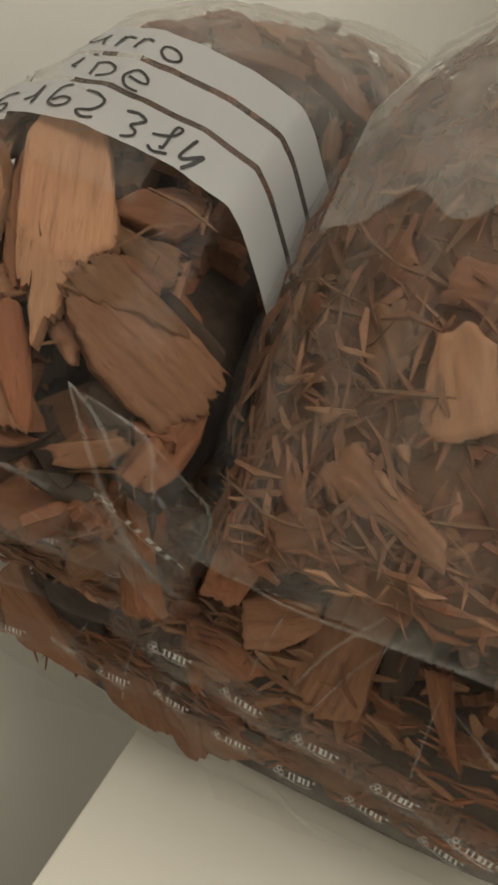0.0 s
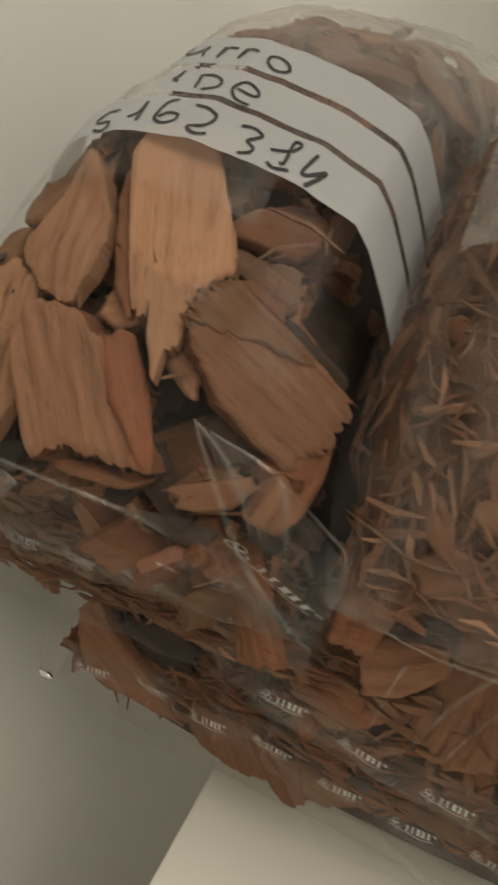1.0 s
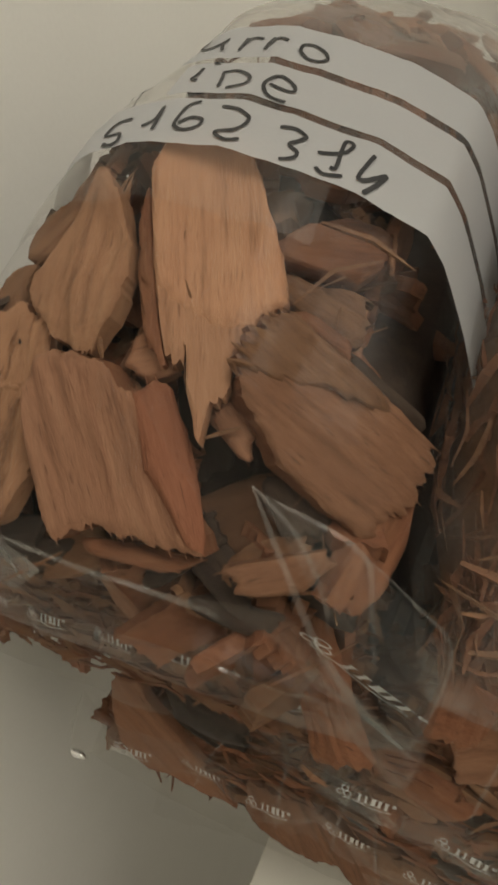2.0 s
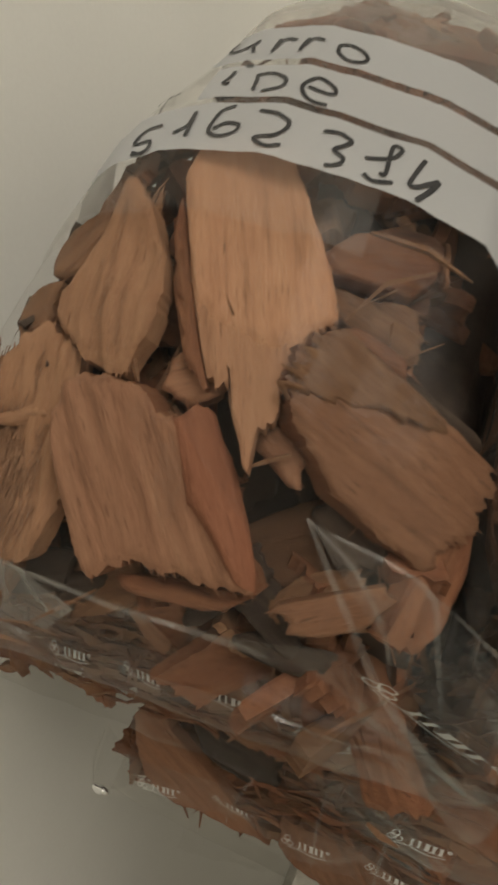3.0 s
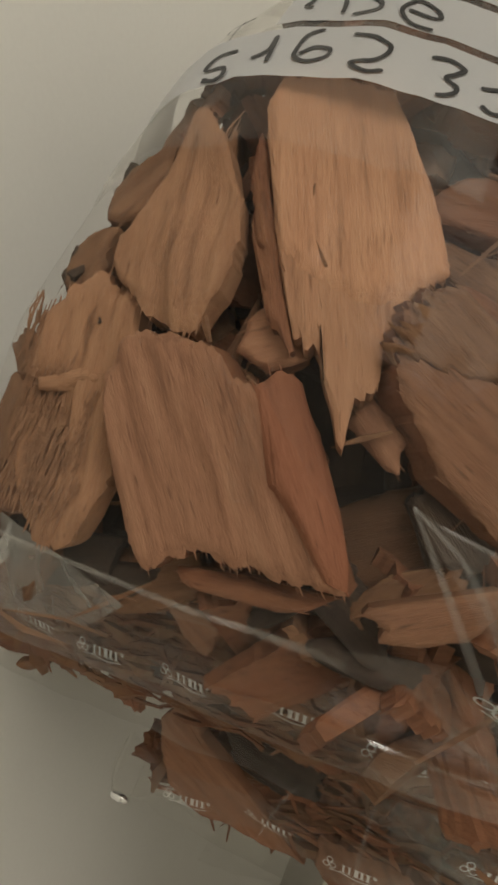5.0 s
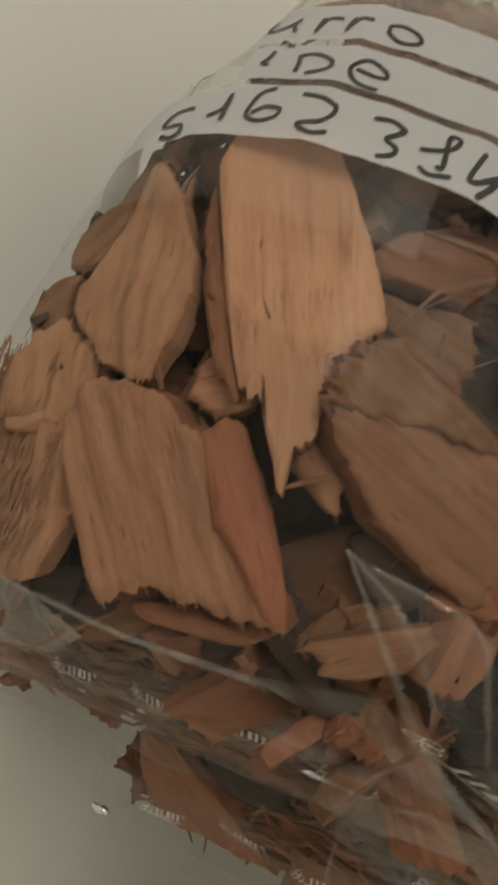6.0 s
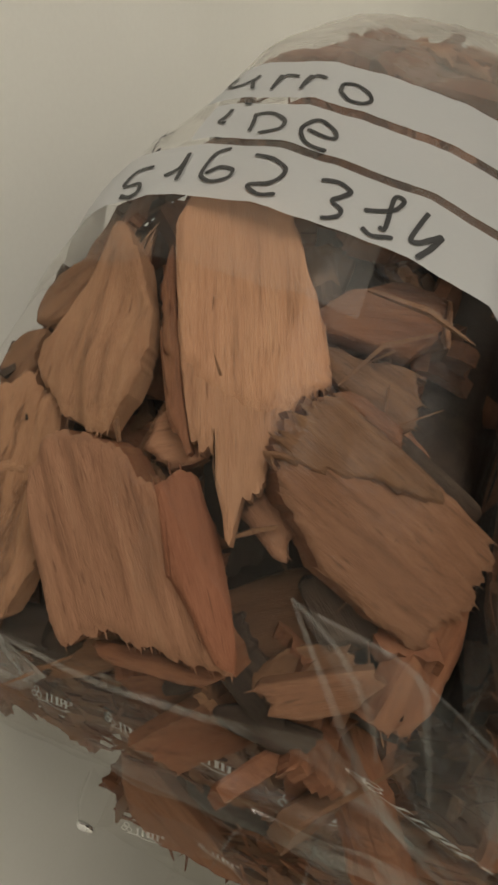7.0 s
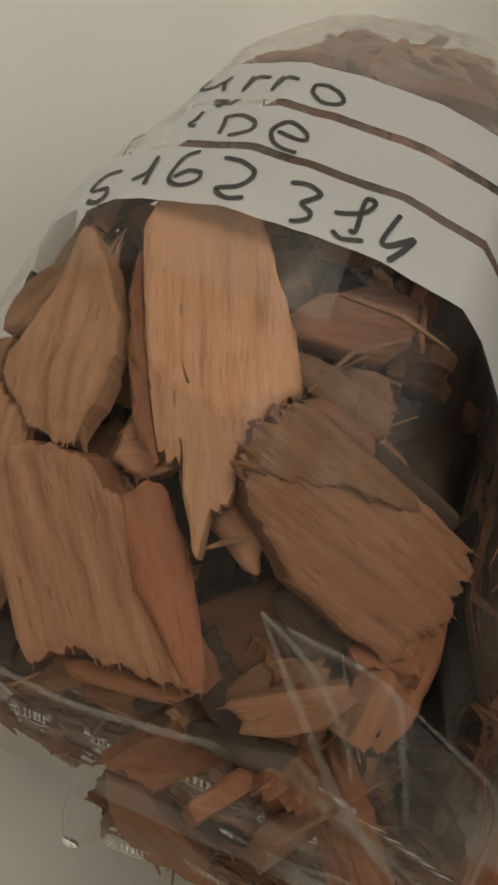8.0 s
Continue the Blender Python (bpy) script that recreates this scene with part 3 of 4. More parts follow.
front_piece("wood in the lowest bag", (-0.2030, 0.000, 0.250), [(-.0892, .8770), (-.0759, .8932), (-.0704, .8739), (-.0569, .8648), (-.0458, .8493), (-.0244, .8360), (-.0397, .8363), (-.0569, .8384), (-.0784, .8377), (-.0863, .8467)], -40, 0.006, LIGHT_WOOD, 0.0006, 0.0015)
front_piece("wood in the lowest bag", (-0.2030, 0.000, 0.250), [(-.0228, .8520), (-.0093, .8520), (.0032, .8520), (.0313, .8428), (.0374, .8230), (.0301, .8177), (.0195, .8256), (-.0077, .8252), (-.0230, .8335)], -59, 0.007, AMBER_WOOD, 0.0012, 0.001)
front_piece("wood in the lowest bag", (-0.2030, 0.000, 0.250), [(-.0640, .8816), (-.0472, .8855), (-.0246, .8795), (-.0271, .8618), (-.0469, .8592), (-.0607, .8681)], -19, 0.006, SHADE_WOOD, 0.0012, -0.003)
front_piece("wood in the lowest bag", (-0.2030, 0.000, 0.250), [(.0297, .8440), (.0498, .8436), (.0646, .8371), (.0437, .8240), (.0347, .8257)], -4, 0.005, BROWN_WOOD, 0.0012, -0.001)
front_piece("wood in the lowest bag", (-0.2030, 0.000, 0.250), [(.0734, .8494), (.1033, .8515), (.1236, .8453), (.1160, .8366), (.0854, .8400)], -7, 0.005, BROWN_WOOD, 0.0012, -0.001)
front_piece("wood in the lower bag", (-0.2750, 0.000, 0.300), [(-.0467, .9406), (-.0228, .9451), (.0033, .9434), (.0135, .9361), (-.0077, .9311), (-.0368, .9302), (-.0644, .9289)], 4, 0.005, AMBER_WOOD, 0.0012, 0.0)
front_piece("wood in the lower bag", (-0.2750, 0.000, 0.300), [(-.0724, .9551), (-.0663, .9585), (-.0529, .9536), (-.0587, .9410), (-.0663, .9438)], -38, 0.004, LIGHT_WOOD, 0.0012, 0.001)
front_piece("wood in the lower bag", (-0.2750, 0.000, 0.300), [(-.0524, .9587), (-.0298, .9576), (-.0320, .9458), (-.0491, .9423), (-.0581, .9430)], -16, 0.006, BROWN_WOOD, 0.0012, -0.003)
front_piece("wood in the lower bag", (-0.2750, 0.000, 0.300), [(-.0229, .9326), (.0091, .9338), (.0177, .9248), (-.0076, .9112), (-.0306, .9150)], -10, 0.006, RED_WOOD, 0.0012, -0.002)
front_piece("wood in the lower bag", (-0.2750, 0.000, 0.300), [(-.1438, .9300), (-.1213, .9341), (-.1006, .9294), (-.1030, .9220), (-.1271, .9154), (-.1478, .9126)], 1, 0.006, RED_WOOD, 0.0012, 0.0)
front_piece("wood in the lower bag", (-0.2750, 0.000, 0.300), [(-.1363, .9097), (-.1196, .9163), (-.1185, .9140), (-.1300, .9078)], 18, 0.004, BROWN_WOOD, 0.0012, 0.0)
front_piece("wood in the lower bag", (-0.2750, 0.000, 0.300), [(-.0994, .9444), (-.0796, .9527), (-.0714, .9438), (-.0812, .9322), (-.0962, .9331)], -10, 0.006, BROWN_WOOD, 0.0012, -0.003)
front_piece("wood in the lower bag", (-0.2750, 0.000, 0.300), [(-.0661, .9570), (-.0532, .9575), (-.0558, .9415), (-.0651, .9351), (-.0685, .9448)], -92, 0.005, AMBER_WOOD, 0.0012, -0.001)
front_piece("wood in the lower bag", (-0.2750, 0.000, 0.300), [(-.0409, .9383), (-.0235, .9515), (-.0110, .9526), (-.0174, .9419), (-.0337, .9373)], 28, 0.005, AMBER_WOOD, 0.0012, -0.001)
front_piece("wood in the lower bag", (-0.4535, 0.000, 0.500), [(.0503, .9347), (.0603, .9402), (.0813, .9444), (.0831, .9356), (.0691, .9211), (.0555, .9169), (.0536, .9273)], 22, 0.012, LIGHT_WOOD, 0.0007, 0.001)
front_piece("wood in the lower bag", (-0.4535, 0.000, 0.500), [(.0842, .9494), (.1016, .9581), (.1118, .9576), (.1068, .9361), (.1054, .9081), (.0908, .9028), (.0743, .9119), (.0794, .9311)], -103, 0.01, AMBER_WOOD, 0.001, -0.002)
front_piece("wood in the lower bag", (-0.4535, 0.000, 0.500), [(.1213, .9364), (.1308, .9368), (.1433, .9069), (.1299, .9192)], -60, 0.008, RED_WOOD, 0.0012, -0.001)
front_piece("wood in the lower bag", (-0.4535, 0.000, 0.500), [(.0277, .9202), (.0527, .9169), (.0668, .9100), (.0539, .9019), (.0308, .9071)], -12, 0.008, RED_WOOD, 0.0012, -0.003)
front_piece("wood in the lower bag", (-0.4535, 0.000, 0.500), [(.1035, .9516), (.1133, .9570), (.1217, .9413), (.1185, .9203), (.1092, .9183)], -86, 0.008, SHADE_WOOD, 0.0012, -0.004)
front_piece("wood in the milky bag", (-0.5789, -0.099, 0.589), [(.1006, 1.0544), (.1082, 1.0588), (.1172, 1.0557), (.1253, 1.0367), (.1092, 1.0291), (.1023, 1.0340)], -64, 0.008, STRAW_WOOD, 0.001, 0.0)
front_piece("wood in the milky bag", (-0.5861, -0.131, 0.600), [(.0792, 1.0107), (.0867, 1.0228), (.1034, 1.0153), (.1179, 1.0096), (.1211, 1.0000), (.1067, 1.0053), (.0841, 1.0066)], -22, 0.007, AMBER_WOOD, 0.0012, 0.0)
front_piece("wood in the milky bag", (-0.6751, -0.532, 0.718), [(.0533, 1.0097), (.0582, 1.0150), (.0739, 1.0057), (.0752, .9979), (.0647, 1.0007)], -33, 0.006, RED_WOOD, 0.0012, -0.001)
front_piece("wood in the milky bag", (-0.7689, -0.241, 0.791), [(.0648, .9935), (.0736, 1.0010), (.0880, 1.0026), (.0840, .9944), (.0713, .9878)], 32, 0.006, AMBER_WOOD, 0.0012, -0.002)
front_piece("wood in the milky bag", (-0.6745, -0.699, 0.727), [(.0551, 1.0267), (.0685, 1.0346), (.0709, 1.0334), (.0571, 1.0253)], 31, 0.003, STRAW_WOOD, 0.0005, 0.001)
front_piece("wood in the milky bag", (-0.5751, -0.300, 0.603), [(.0727, 1.0243), (.0834, 1.0308), (.0846, 1.0284), (.0751, 1.0228)], 31, 0.003, AMBER_WOOD, 0.0005, 0.001)
front_piece("wood in the milky bag", (-0.5158, -0.226, 0.540), [(.0991, 1.0259), (.1015, 1.0271), (.1039, 1.0235), (.1022, 1.0220)], -43, 0.003, STRAW_WOOD, 0.0005, 0.001)
front_piece("wood in the milky bag", (-0.5382, -0.144, 0.553), [(.0961, 1.0160), (.0977, 1.0185), (.1038, 1.0146), (.1028, 1.0128)], -26, 0.003, STRAW_WOOD, 0.0005, 0.001)
front_piece("wood in the milky bag", (-0.7106, -0.634, 0.759), [(.0584, 1.0353), (.0618, 1.0479), (.0760, 1.0455), (.0783, 1.0360), (.0705, 1.0297)], 19, 0.006, RED_WOOD, 0.0012, -0.003)
front_piece("wood in the milky bag", (-0.6892, -0.371, 0.719), [(.0731, 1.0526), (.0882, 1.0596), (.0955, 1.0493), (.0900, 1.0372), (.0795, 1.0413)], -44, 0.006, BROWN_WOOD, 0.0012, -0.003)


# stock of random pieces, shared by the fill of all the bags
stock = []
mats = [LIGHT_WOOD, RED_WOOD, BROWN_WOOD, RED_WOOD, BROWN_WOOD, SHADE_WOOD, LIGHT_WOOD, RED_WOOD, STRAW_WOOD, SHADE_WOOD, RED_WOOD, BROWN_WOOD]
rs = random.Random(11)
for k, mt in enumerate(mats):
    ln, wd = rs.uniform(0.026, 0.050), rs.uniform(0.011, 0.022)
    stock.append(chunk_mesh("wood_chip", random_outline(rs, ln, wd), rs.uniform(0.004, 0.009), mt, 40 + k, 0.0018, 0.0008, rs.uniform(-0.001, 0.0018), 0.0016, fray=0))


def strew(pouch, group, seed, spots, pick, size=1.0):
    """Lay pieces of the stock just under a bag's film; spots gives (x, y, depth below the film, tilt)."""
    rnd = random.Random(seed)
    for x, y, depth, spin in spots(rnd):
        me = stock[pick(rnd)]
        d = 0.004
        x = max(x, pouch.xl(y) + (0.026 * size if size > 0.55 else 0.009))
        zu = pouch.z_up(x, y)
        if depth > 0.012 and zu - depth < pouch.z_low(x, y) + 0.012:
            continue
        nx = pouch.z_up(x - d, y) - pouch.z_up(x + d, y)
        ny = pouch.z_up(x, y - d) - pouch.z_up(x, y + d)
        nrm = Vector((max(-4, min(4, nx / (2 * d))), max(-5, min(5, ny / (2 * d))), 1)).normalized()
        g = Vector((math.cos(spin), math.sin(spin), 0))
        g = (g - nrm * g.dot(nrm)).normalized()
        nrm = (nrm + Vector((rnd.uniform(-.2, .2), rnd.uniform(-.2, .2), rnd.uniform(-.1, .1)))).normalized()
        g = (g - nrm * g.dot(nrm)).normalized()
        ob = new("wood_chip", me)
        ob.matrix_world = Matrix.Translation(Vector((x, y, zu)) - nrm * depth) @ Matrix((g, nrm.cross(g), nrm)).transposed().to_4x4() @ Matrix.Scale(size * rnd.uniform(0.8, 1.15), 4)
        tagged(ob, LABELS[me.materials[0].name], "wood chip", group)


def even_spots(x0, x1, y0, y1, nx, ny, depth, spread, bend=1.0):
    """Spots in rows; bend over 1 crowds the rows towards the steep front."""
    def spots(rnd):
        for j in range(ny):
            for i in range(nx):
                f = max(0.0, (j + 0.5 + rnd.uniform(-.4, .4)) / ny)
                yield (x0 + (x1 - x0) * (i + 0.5 + rnd.uniform(-.4, .4)) / nx, y0 + (y1 - y0) * f ** bend,
                       depth + rnd.uniform(0, spread), rnd.uniform(0, math.tau))
    return spots


# dark: brown and near-black pieces, picked to deepen the shaded gaps
dark = lambda r: r.choice((2, 4, 5, 9, 11, 1, 5, 9))
dull = lambda r: r.choice((2, 4, 11, 2, 4, 8))
red = lambda r: r.choice((0, 1, 1, 3, 3, 7, 10, 2, 4, 6, 11, 8))
strew(BAG_A, "wood in the labelled bag", 1, even_spots(-.105, .018, -.028, .075, 7, 5, .019, .008), dark)
strew(BAG_A, "wood in the labelled bag", 2, even_spots(-.085, .034, .122, .36, 5, 6, .0035, .002), red, 0.8)
strew(BAG_A, "wood in the labelled bag", 12, even_spots(-.062, .018, .070, .098, 5, 2, .005, .001), red, 0.7)
strew(BAG_A, "wood in the labelled bag", 8, even_spots(-.105, .012, -.029, -.010, 7, 2, .013, .003), dark, 0.7)


def rim_spots(rnd):
    """Small pieces that fill the bag's side next to the wall."""
    for k in range(24):
        y = -.022 + .130 * k / 23
        yield a_left(y) + rnd.uniform(.010, .020), y, rnd.uniform(.003, .008), rnd.uniform(0.9, 2.2)


strew(BAG_A, "wood in the labelled bag", 9, rim_spots, dark, 0.5)
strew(BAG_B, "wood in the milky bag", 3, even_spots(.072, .185, .006, .20, 5, 5, .014, .004, 1.5), dull, 0.9)
strew(BAG_B, "wood in the milky bag", 13, even_spots(.066, .190, .004, .16, 8, 7, .005, .005, 1.6), red, 0.58)
strew(BAG_C, "wood in the lower bag", 4, even_spots(-.148, .026, 0.0, .040, 10, 5, .005, .003, 2.0), red, 0.52)
strew(BAG_D, "wood in the lower bag", 5, even_spots(.024, .19, 0.0, .050, 7, 4, .013, .004, 2.0), red, 0.8)
strew(BAG_E, "wood in the lowest bag", 6, even_spots(-.080, .19, .008, .04, 11, 4, .005, .003, 2.0), red, 0.52)


def frame_at(pouch, x, y, steep=5.0):
    """A point on the upper film with its normal."""
    d = 0.002
    nx = (pouch.z_up(x - d, y) - pouch.z_up(x + d, y)) / (2 * d)
    ny = (pouch.z_up(x, y - d) - pouch.z_up(x, y + d)) / (2 * d)
    return Vector((x, y, pouch.z_up(x, y))), Vector((max(-steep, min(steep, nx)), max(-steep, min(steep, ny)), 1)).normalized()


def heap_in(pouch, count, seed, mat, group, label, shrink=0.012, reach=0.16, bend=1.6, **kw):
    def place(rnd):
        while True:
            y = pouch.y0 + reach * rnd.random() ** bend
            x = rnd.uniform(pouch.xl(y) + 0.012, pouch.x1 - 0.008)
            if pouch.edge(x, y) > 0.12:
                break
        p, nrm = frame_at(pouch, x, y)
        d = Vector((rnd.uniform(-1, 1), rnd.uniform(-1, 1), rnd.uniform(-.8, .8)))
        if pouch.edge(x, y) < 0.55:
            d = Vector((d.x * 2, d.y * 0.3, d.z * 0.5))
        d = d - nrm * d.dot(nrm) * 0.95
        return p - nrm * rnd.uniform(0.0008, shrink), d
    tagged(new("wood_splinters", splinter_heap("wood_splinters", count, place, mat, seed, **kw)), label, "splinters", group, "stuff")


def packed(pouch, group, seed, count, near, far, reach, bend=1.6):
    """The pieces deeper in a bag, too many to pick apart, joined into one object."""
    rnd = random.Random(seed)
    tables = {}
    for mi in range(len(stock)):
        me = stock[mi]
        tables[mi] = (np.array([v.co for v in me.vertices]), [tuple(f.vertices) for f in me.polygons])
    by_mat = {}
    for _ in range(count):
        mi = red(rnd)
        y = pouch.y0 + 0.004 + reach * rnd.random() ** bend
        x = rnd.uniform(pouch.xl(y) + 0.008, pouch.x1 - 0.008)
        p, nrm = frame_at(pouch, x, y)
        c = p - nrm * rnd.uniform(near, far)
        rot = np.array(Euler((rnd.uniform(0, 6.3), rnd.uniform(0, 6.3), rnd.uniform(0, 6.3))).to_matrix())
        vs, fs = tables[mi]
        verts, faces = by_mat.setdefault(stock[mi].materials[0].name, ([], []))
        off = len(verts)
        turned = vs * 0.8 @ rot.T
        over = float(((turned + np.array(c - p)) @ np.array(nrm)).max()) + 0.004
        if over > 0:
            c = c - nrm * over
        verts.extend((turned + np.array(c)).tolist())
        faces.extend(tuple(k + off for k in f) for f in fs)
    for key, (verts, faces) in by_mat.items():
        tagged(new("packed_chips", mesh_of("packed_chips", verts, faces, bpy.data.materials[key], False)), "packed wood chips deep inside a bag", "wood chips", group, "stuff")


def core(pouch, group, gap, mat=SHADE_WOOD):
    """An added lumpy mass behind a bag's chips; its dark colour stands for shaded gaps."""
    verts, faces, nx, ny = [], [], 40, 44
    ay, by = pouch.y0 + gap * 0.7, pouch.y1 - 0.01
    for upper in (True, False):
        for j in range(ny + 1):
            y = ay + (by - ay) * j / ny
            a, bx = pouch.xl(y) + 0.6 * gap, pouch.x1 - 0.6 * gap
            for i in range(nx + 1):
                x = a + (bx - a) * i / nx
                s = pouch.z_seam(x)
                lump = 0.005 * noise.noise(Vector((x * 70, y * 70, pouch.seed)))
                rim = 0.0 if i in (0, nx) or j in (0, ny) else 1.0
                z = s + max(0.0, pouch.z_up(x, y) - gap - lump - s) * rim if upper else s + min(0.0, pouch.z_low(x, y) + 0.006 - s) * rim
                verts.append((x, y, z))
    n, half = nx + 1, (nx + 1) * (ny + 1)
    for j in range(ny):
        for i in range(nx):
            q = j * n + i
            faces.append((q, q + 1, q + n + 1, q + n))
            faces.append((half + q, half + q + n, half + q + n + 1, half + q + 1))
    tagged(new("wood_fill", mesh_of("wood_fill", verts, faces, mat, True)), "lumpy mass added behind a bag's chips to back and darken the gaps", "wood chips", group, "stuff")


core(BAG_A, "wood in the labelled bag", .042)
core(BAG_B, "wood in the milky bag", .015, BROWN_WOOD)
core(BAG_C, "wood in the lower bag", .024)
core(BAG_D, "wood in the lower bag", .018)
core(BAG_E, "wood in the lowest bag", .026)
packed(BAG_A, "wood in the labelled bag", 21, 130, .026, .036, .16, 1.0)
packed(BAG_A, "wood in the labelled bag", 26, 110, .028, .038, .43, 0.5)
packed(BAG_B, "wood in the milky bag", 22, 160, .010, .022, .28, 1.6)
packed(BAG_C, "wood in the lower bag", 23, 110, .009, .020, .06)
packed(BAG_D, "wood in the lower bag", 24, 110, .009, .020, .06)
packed(BAG_E, "wood in the lowest bag", 25, 220, .009, .020, .06)
heap_in(BAG_B, 260, 31, RED_WOOD, "wood in the milky bag", "loose reddish wood splinters in the milky bag", .004, .22, length=(.006, .016))
heap_in(BAG_B, 130, 38, RED_WOOD, "wood in the milky bag", "broad reddish wood shreds in the milky bag", .005, .22, girth=(0.0008, 0.0024), length=(.008, .020))
heap_in(BAG_B, 160, 37, BROWN_WOOD, "wood in the milky bag", "loose brown wood splinters in the milky bag", .005, .22)
heap_in(BAG_B, 60, 32, STRAW_WOOD, "wood in the milky bag", "loose straw-coloured splinters in the milky bag", .002, .22, girth=(0.0006, 0.0016), length=(0.006, 0.018))


def flank_heap(count, seed, mat, label):
    """Long shreds that stand along the side of the milky bag, next to the labelled one."""
    def place(rnd):
        y = -.004 + .15 * rnd.random() ** 1.3
        x = BAG_B.xl(y) + .004 + .125 * rnd.random() ** 1.5
        p, nrm = frame_at(BAG_B, x, y)
        d = Vector((rnd.uniform(-.5, .7), rnd.uniform(-.9, .1), rnd.uniform(-1, .1)))
        return p - nrm * rnd.uniform(.001, .009), d - nrm * d.dot(nrm)
    tagged(new("wood_splinters", splinter_heap("wood_splinters", count, place, mat, seed, (.008, .024), (.0005, .0018))), label, "splinters", "wood in the milky bag", "stuff")


flank_heap(480, 51, RED_WOOD, "reddish wood shreds along the bag's side")
flank_heap(190, 52, AMBER_WOOD, "amber wood shreds along the bag's side")
flank_heap(260, 53, BROWN_WOOD, "brown wood shreds along the bag's side")


def curl_place(rnd):
    u = rnd.random()
    x, y = -.060 + rnd.uniform(-.010, .008) * (1 - 0.4 * u), .010 + .036 * u
    d = Vector((-0.18 + rnd.uniform(-.10, .10), -1, 0))
    d.z = 0.721 * d.y
    return Vector((x, y, 1.0478 + 0.011 * x + 0.721 * y + rnd.uniform(-.0004, .0006))), d


def shag_place(rnd):
    x, y = rnd.uniform(-.090, -.070), rnd.uniform(-.019, .008)
    x -= 0.35 * max(0.0, y)
    d = Vector((-0.36 + rnd.uniform(-.22, .22), -1, 0))
    d.z = 0.089 * d.x + 1.26 * d.y
    return Vector((x, y, 1.0470 + 0.089 * x + 1.26 * y + rnd.uniform(-.0004, .0008))), d


tagged(new("wood_splinters", splinter_heap("wood_splinters", 240, curl_place, STRAW_WOOD, 43, (.005, .014), (.00010, .00035))), "raised fibres of a curled wood piece", "splinters", "wood in the labelled bag", "stuff")
tagged(new("wood_splinters", splinter_heap("wood_splinters", 420, shag_place, STRAW_WOOD, 41, (.005, .015), (.00012, .00042))), "straw-coloured fibres of a shaggy wood piece", "splinters", "wood in the labelled bag", "stuff")
heap_in(BAG_A, 50, 33, BROWN_WOOD, "wood in the labelled bag", "loose brown wood splinters in the bag", .014)
for pk, sd, many in ((BAG_C, 34, 620), (BAG_D, 35, 240), (BAG_E, 36, 460)):
    heap_in(pk, many, sd, RED_WOOD, "wood in the lower bags", "loose reddish wood splinters in the bag", .005, .05, 3.0, girth=(0.0005, 0.0015), length=(.006, .020))
    heap_in(pk, many // 3, sd + 20, BROWN_WOOD, "wood in the lower bags", "loose brown wood shreds in the bag", .004, .05, 3.0, girth=(0.0009, 0.0030), length=(.008, .020))


# ---- bag details ----
def over_a(x, y, up):
    return Vector((x, y, BAG_A.z_up(x, y) + 0.0031 + BAG_A.crumple(x, y) + up))


def band_shift(x):
    return lerp_table(x, [-.085, -.05, -.02, .012, .022, .035, .05], [-.006, 0, -.001, .003, .0048, .006, .009])


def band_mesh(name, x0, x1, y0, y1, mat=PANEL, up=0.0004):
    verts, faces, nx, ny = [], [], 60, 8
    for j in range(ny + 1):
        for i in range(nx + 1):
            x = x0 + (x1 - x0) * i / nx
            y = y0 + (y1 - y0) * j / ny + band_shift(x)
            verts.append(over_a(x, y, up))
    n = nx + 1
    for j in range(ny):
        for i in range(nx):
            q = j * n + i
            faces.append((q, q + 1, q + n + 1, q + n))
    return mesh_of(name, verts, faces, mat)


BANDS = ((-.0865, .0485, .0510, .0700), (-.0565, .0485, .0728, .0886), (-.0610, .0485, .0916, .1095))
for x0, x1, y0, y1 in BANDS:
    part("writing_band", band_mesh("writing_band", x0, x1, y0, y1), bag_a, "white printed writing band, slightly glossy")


part("milky_strip", band_mesh("milky_strip", -.086, .0, .0350, .0509, STRIP, 0.0002), bag_a, "milky strip of film below the writing bands")
for y0, y1 in ((.0699, .0729), (.0885, .0917)):
    part("clear_gap", band_mesh("clear_gap", -.0590, .0400, y0, y1, GAP, 0.0001), bag_a, "frosted gap between two writing bands")
part("milky_strip", band_mesh("milky_strip", -.0720, -.0567, .0732, .0888, HEM, 0.0002), bag_a)
part("milky_strip", band_mesh("milky_strip", -.0680, -.0612, .0916, .1080, HEM, 0.0002), bag_a)


def back_panel():
    """The milky upper part of the labelled bag, behind the writing bands."""
    verts, faces, nx, ny = [], [], 50, 40
    for j in range(ny + 1):
        for i in range(nx + 1):
            y = .1100 + .29 * j / ny
            x = a_left(y) + .006 + (.046 - a_left(y) - .006) * i / nx
            verts.append(over_a(x, y + band_shift(x), .0003))
    n = nx + 1
    for j in range(ny):
        for i in range(nx):
            q = j * n + i
            faces.append((q, q + 1, q + n + 1, q + n))
    return mesh_of("back_panel", verts, faces, FOG)


part("back_panel", back_panel(), bag_a, "milky film panel above the writing bands")


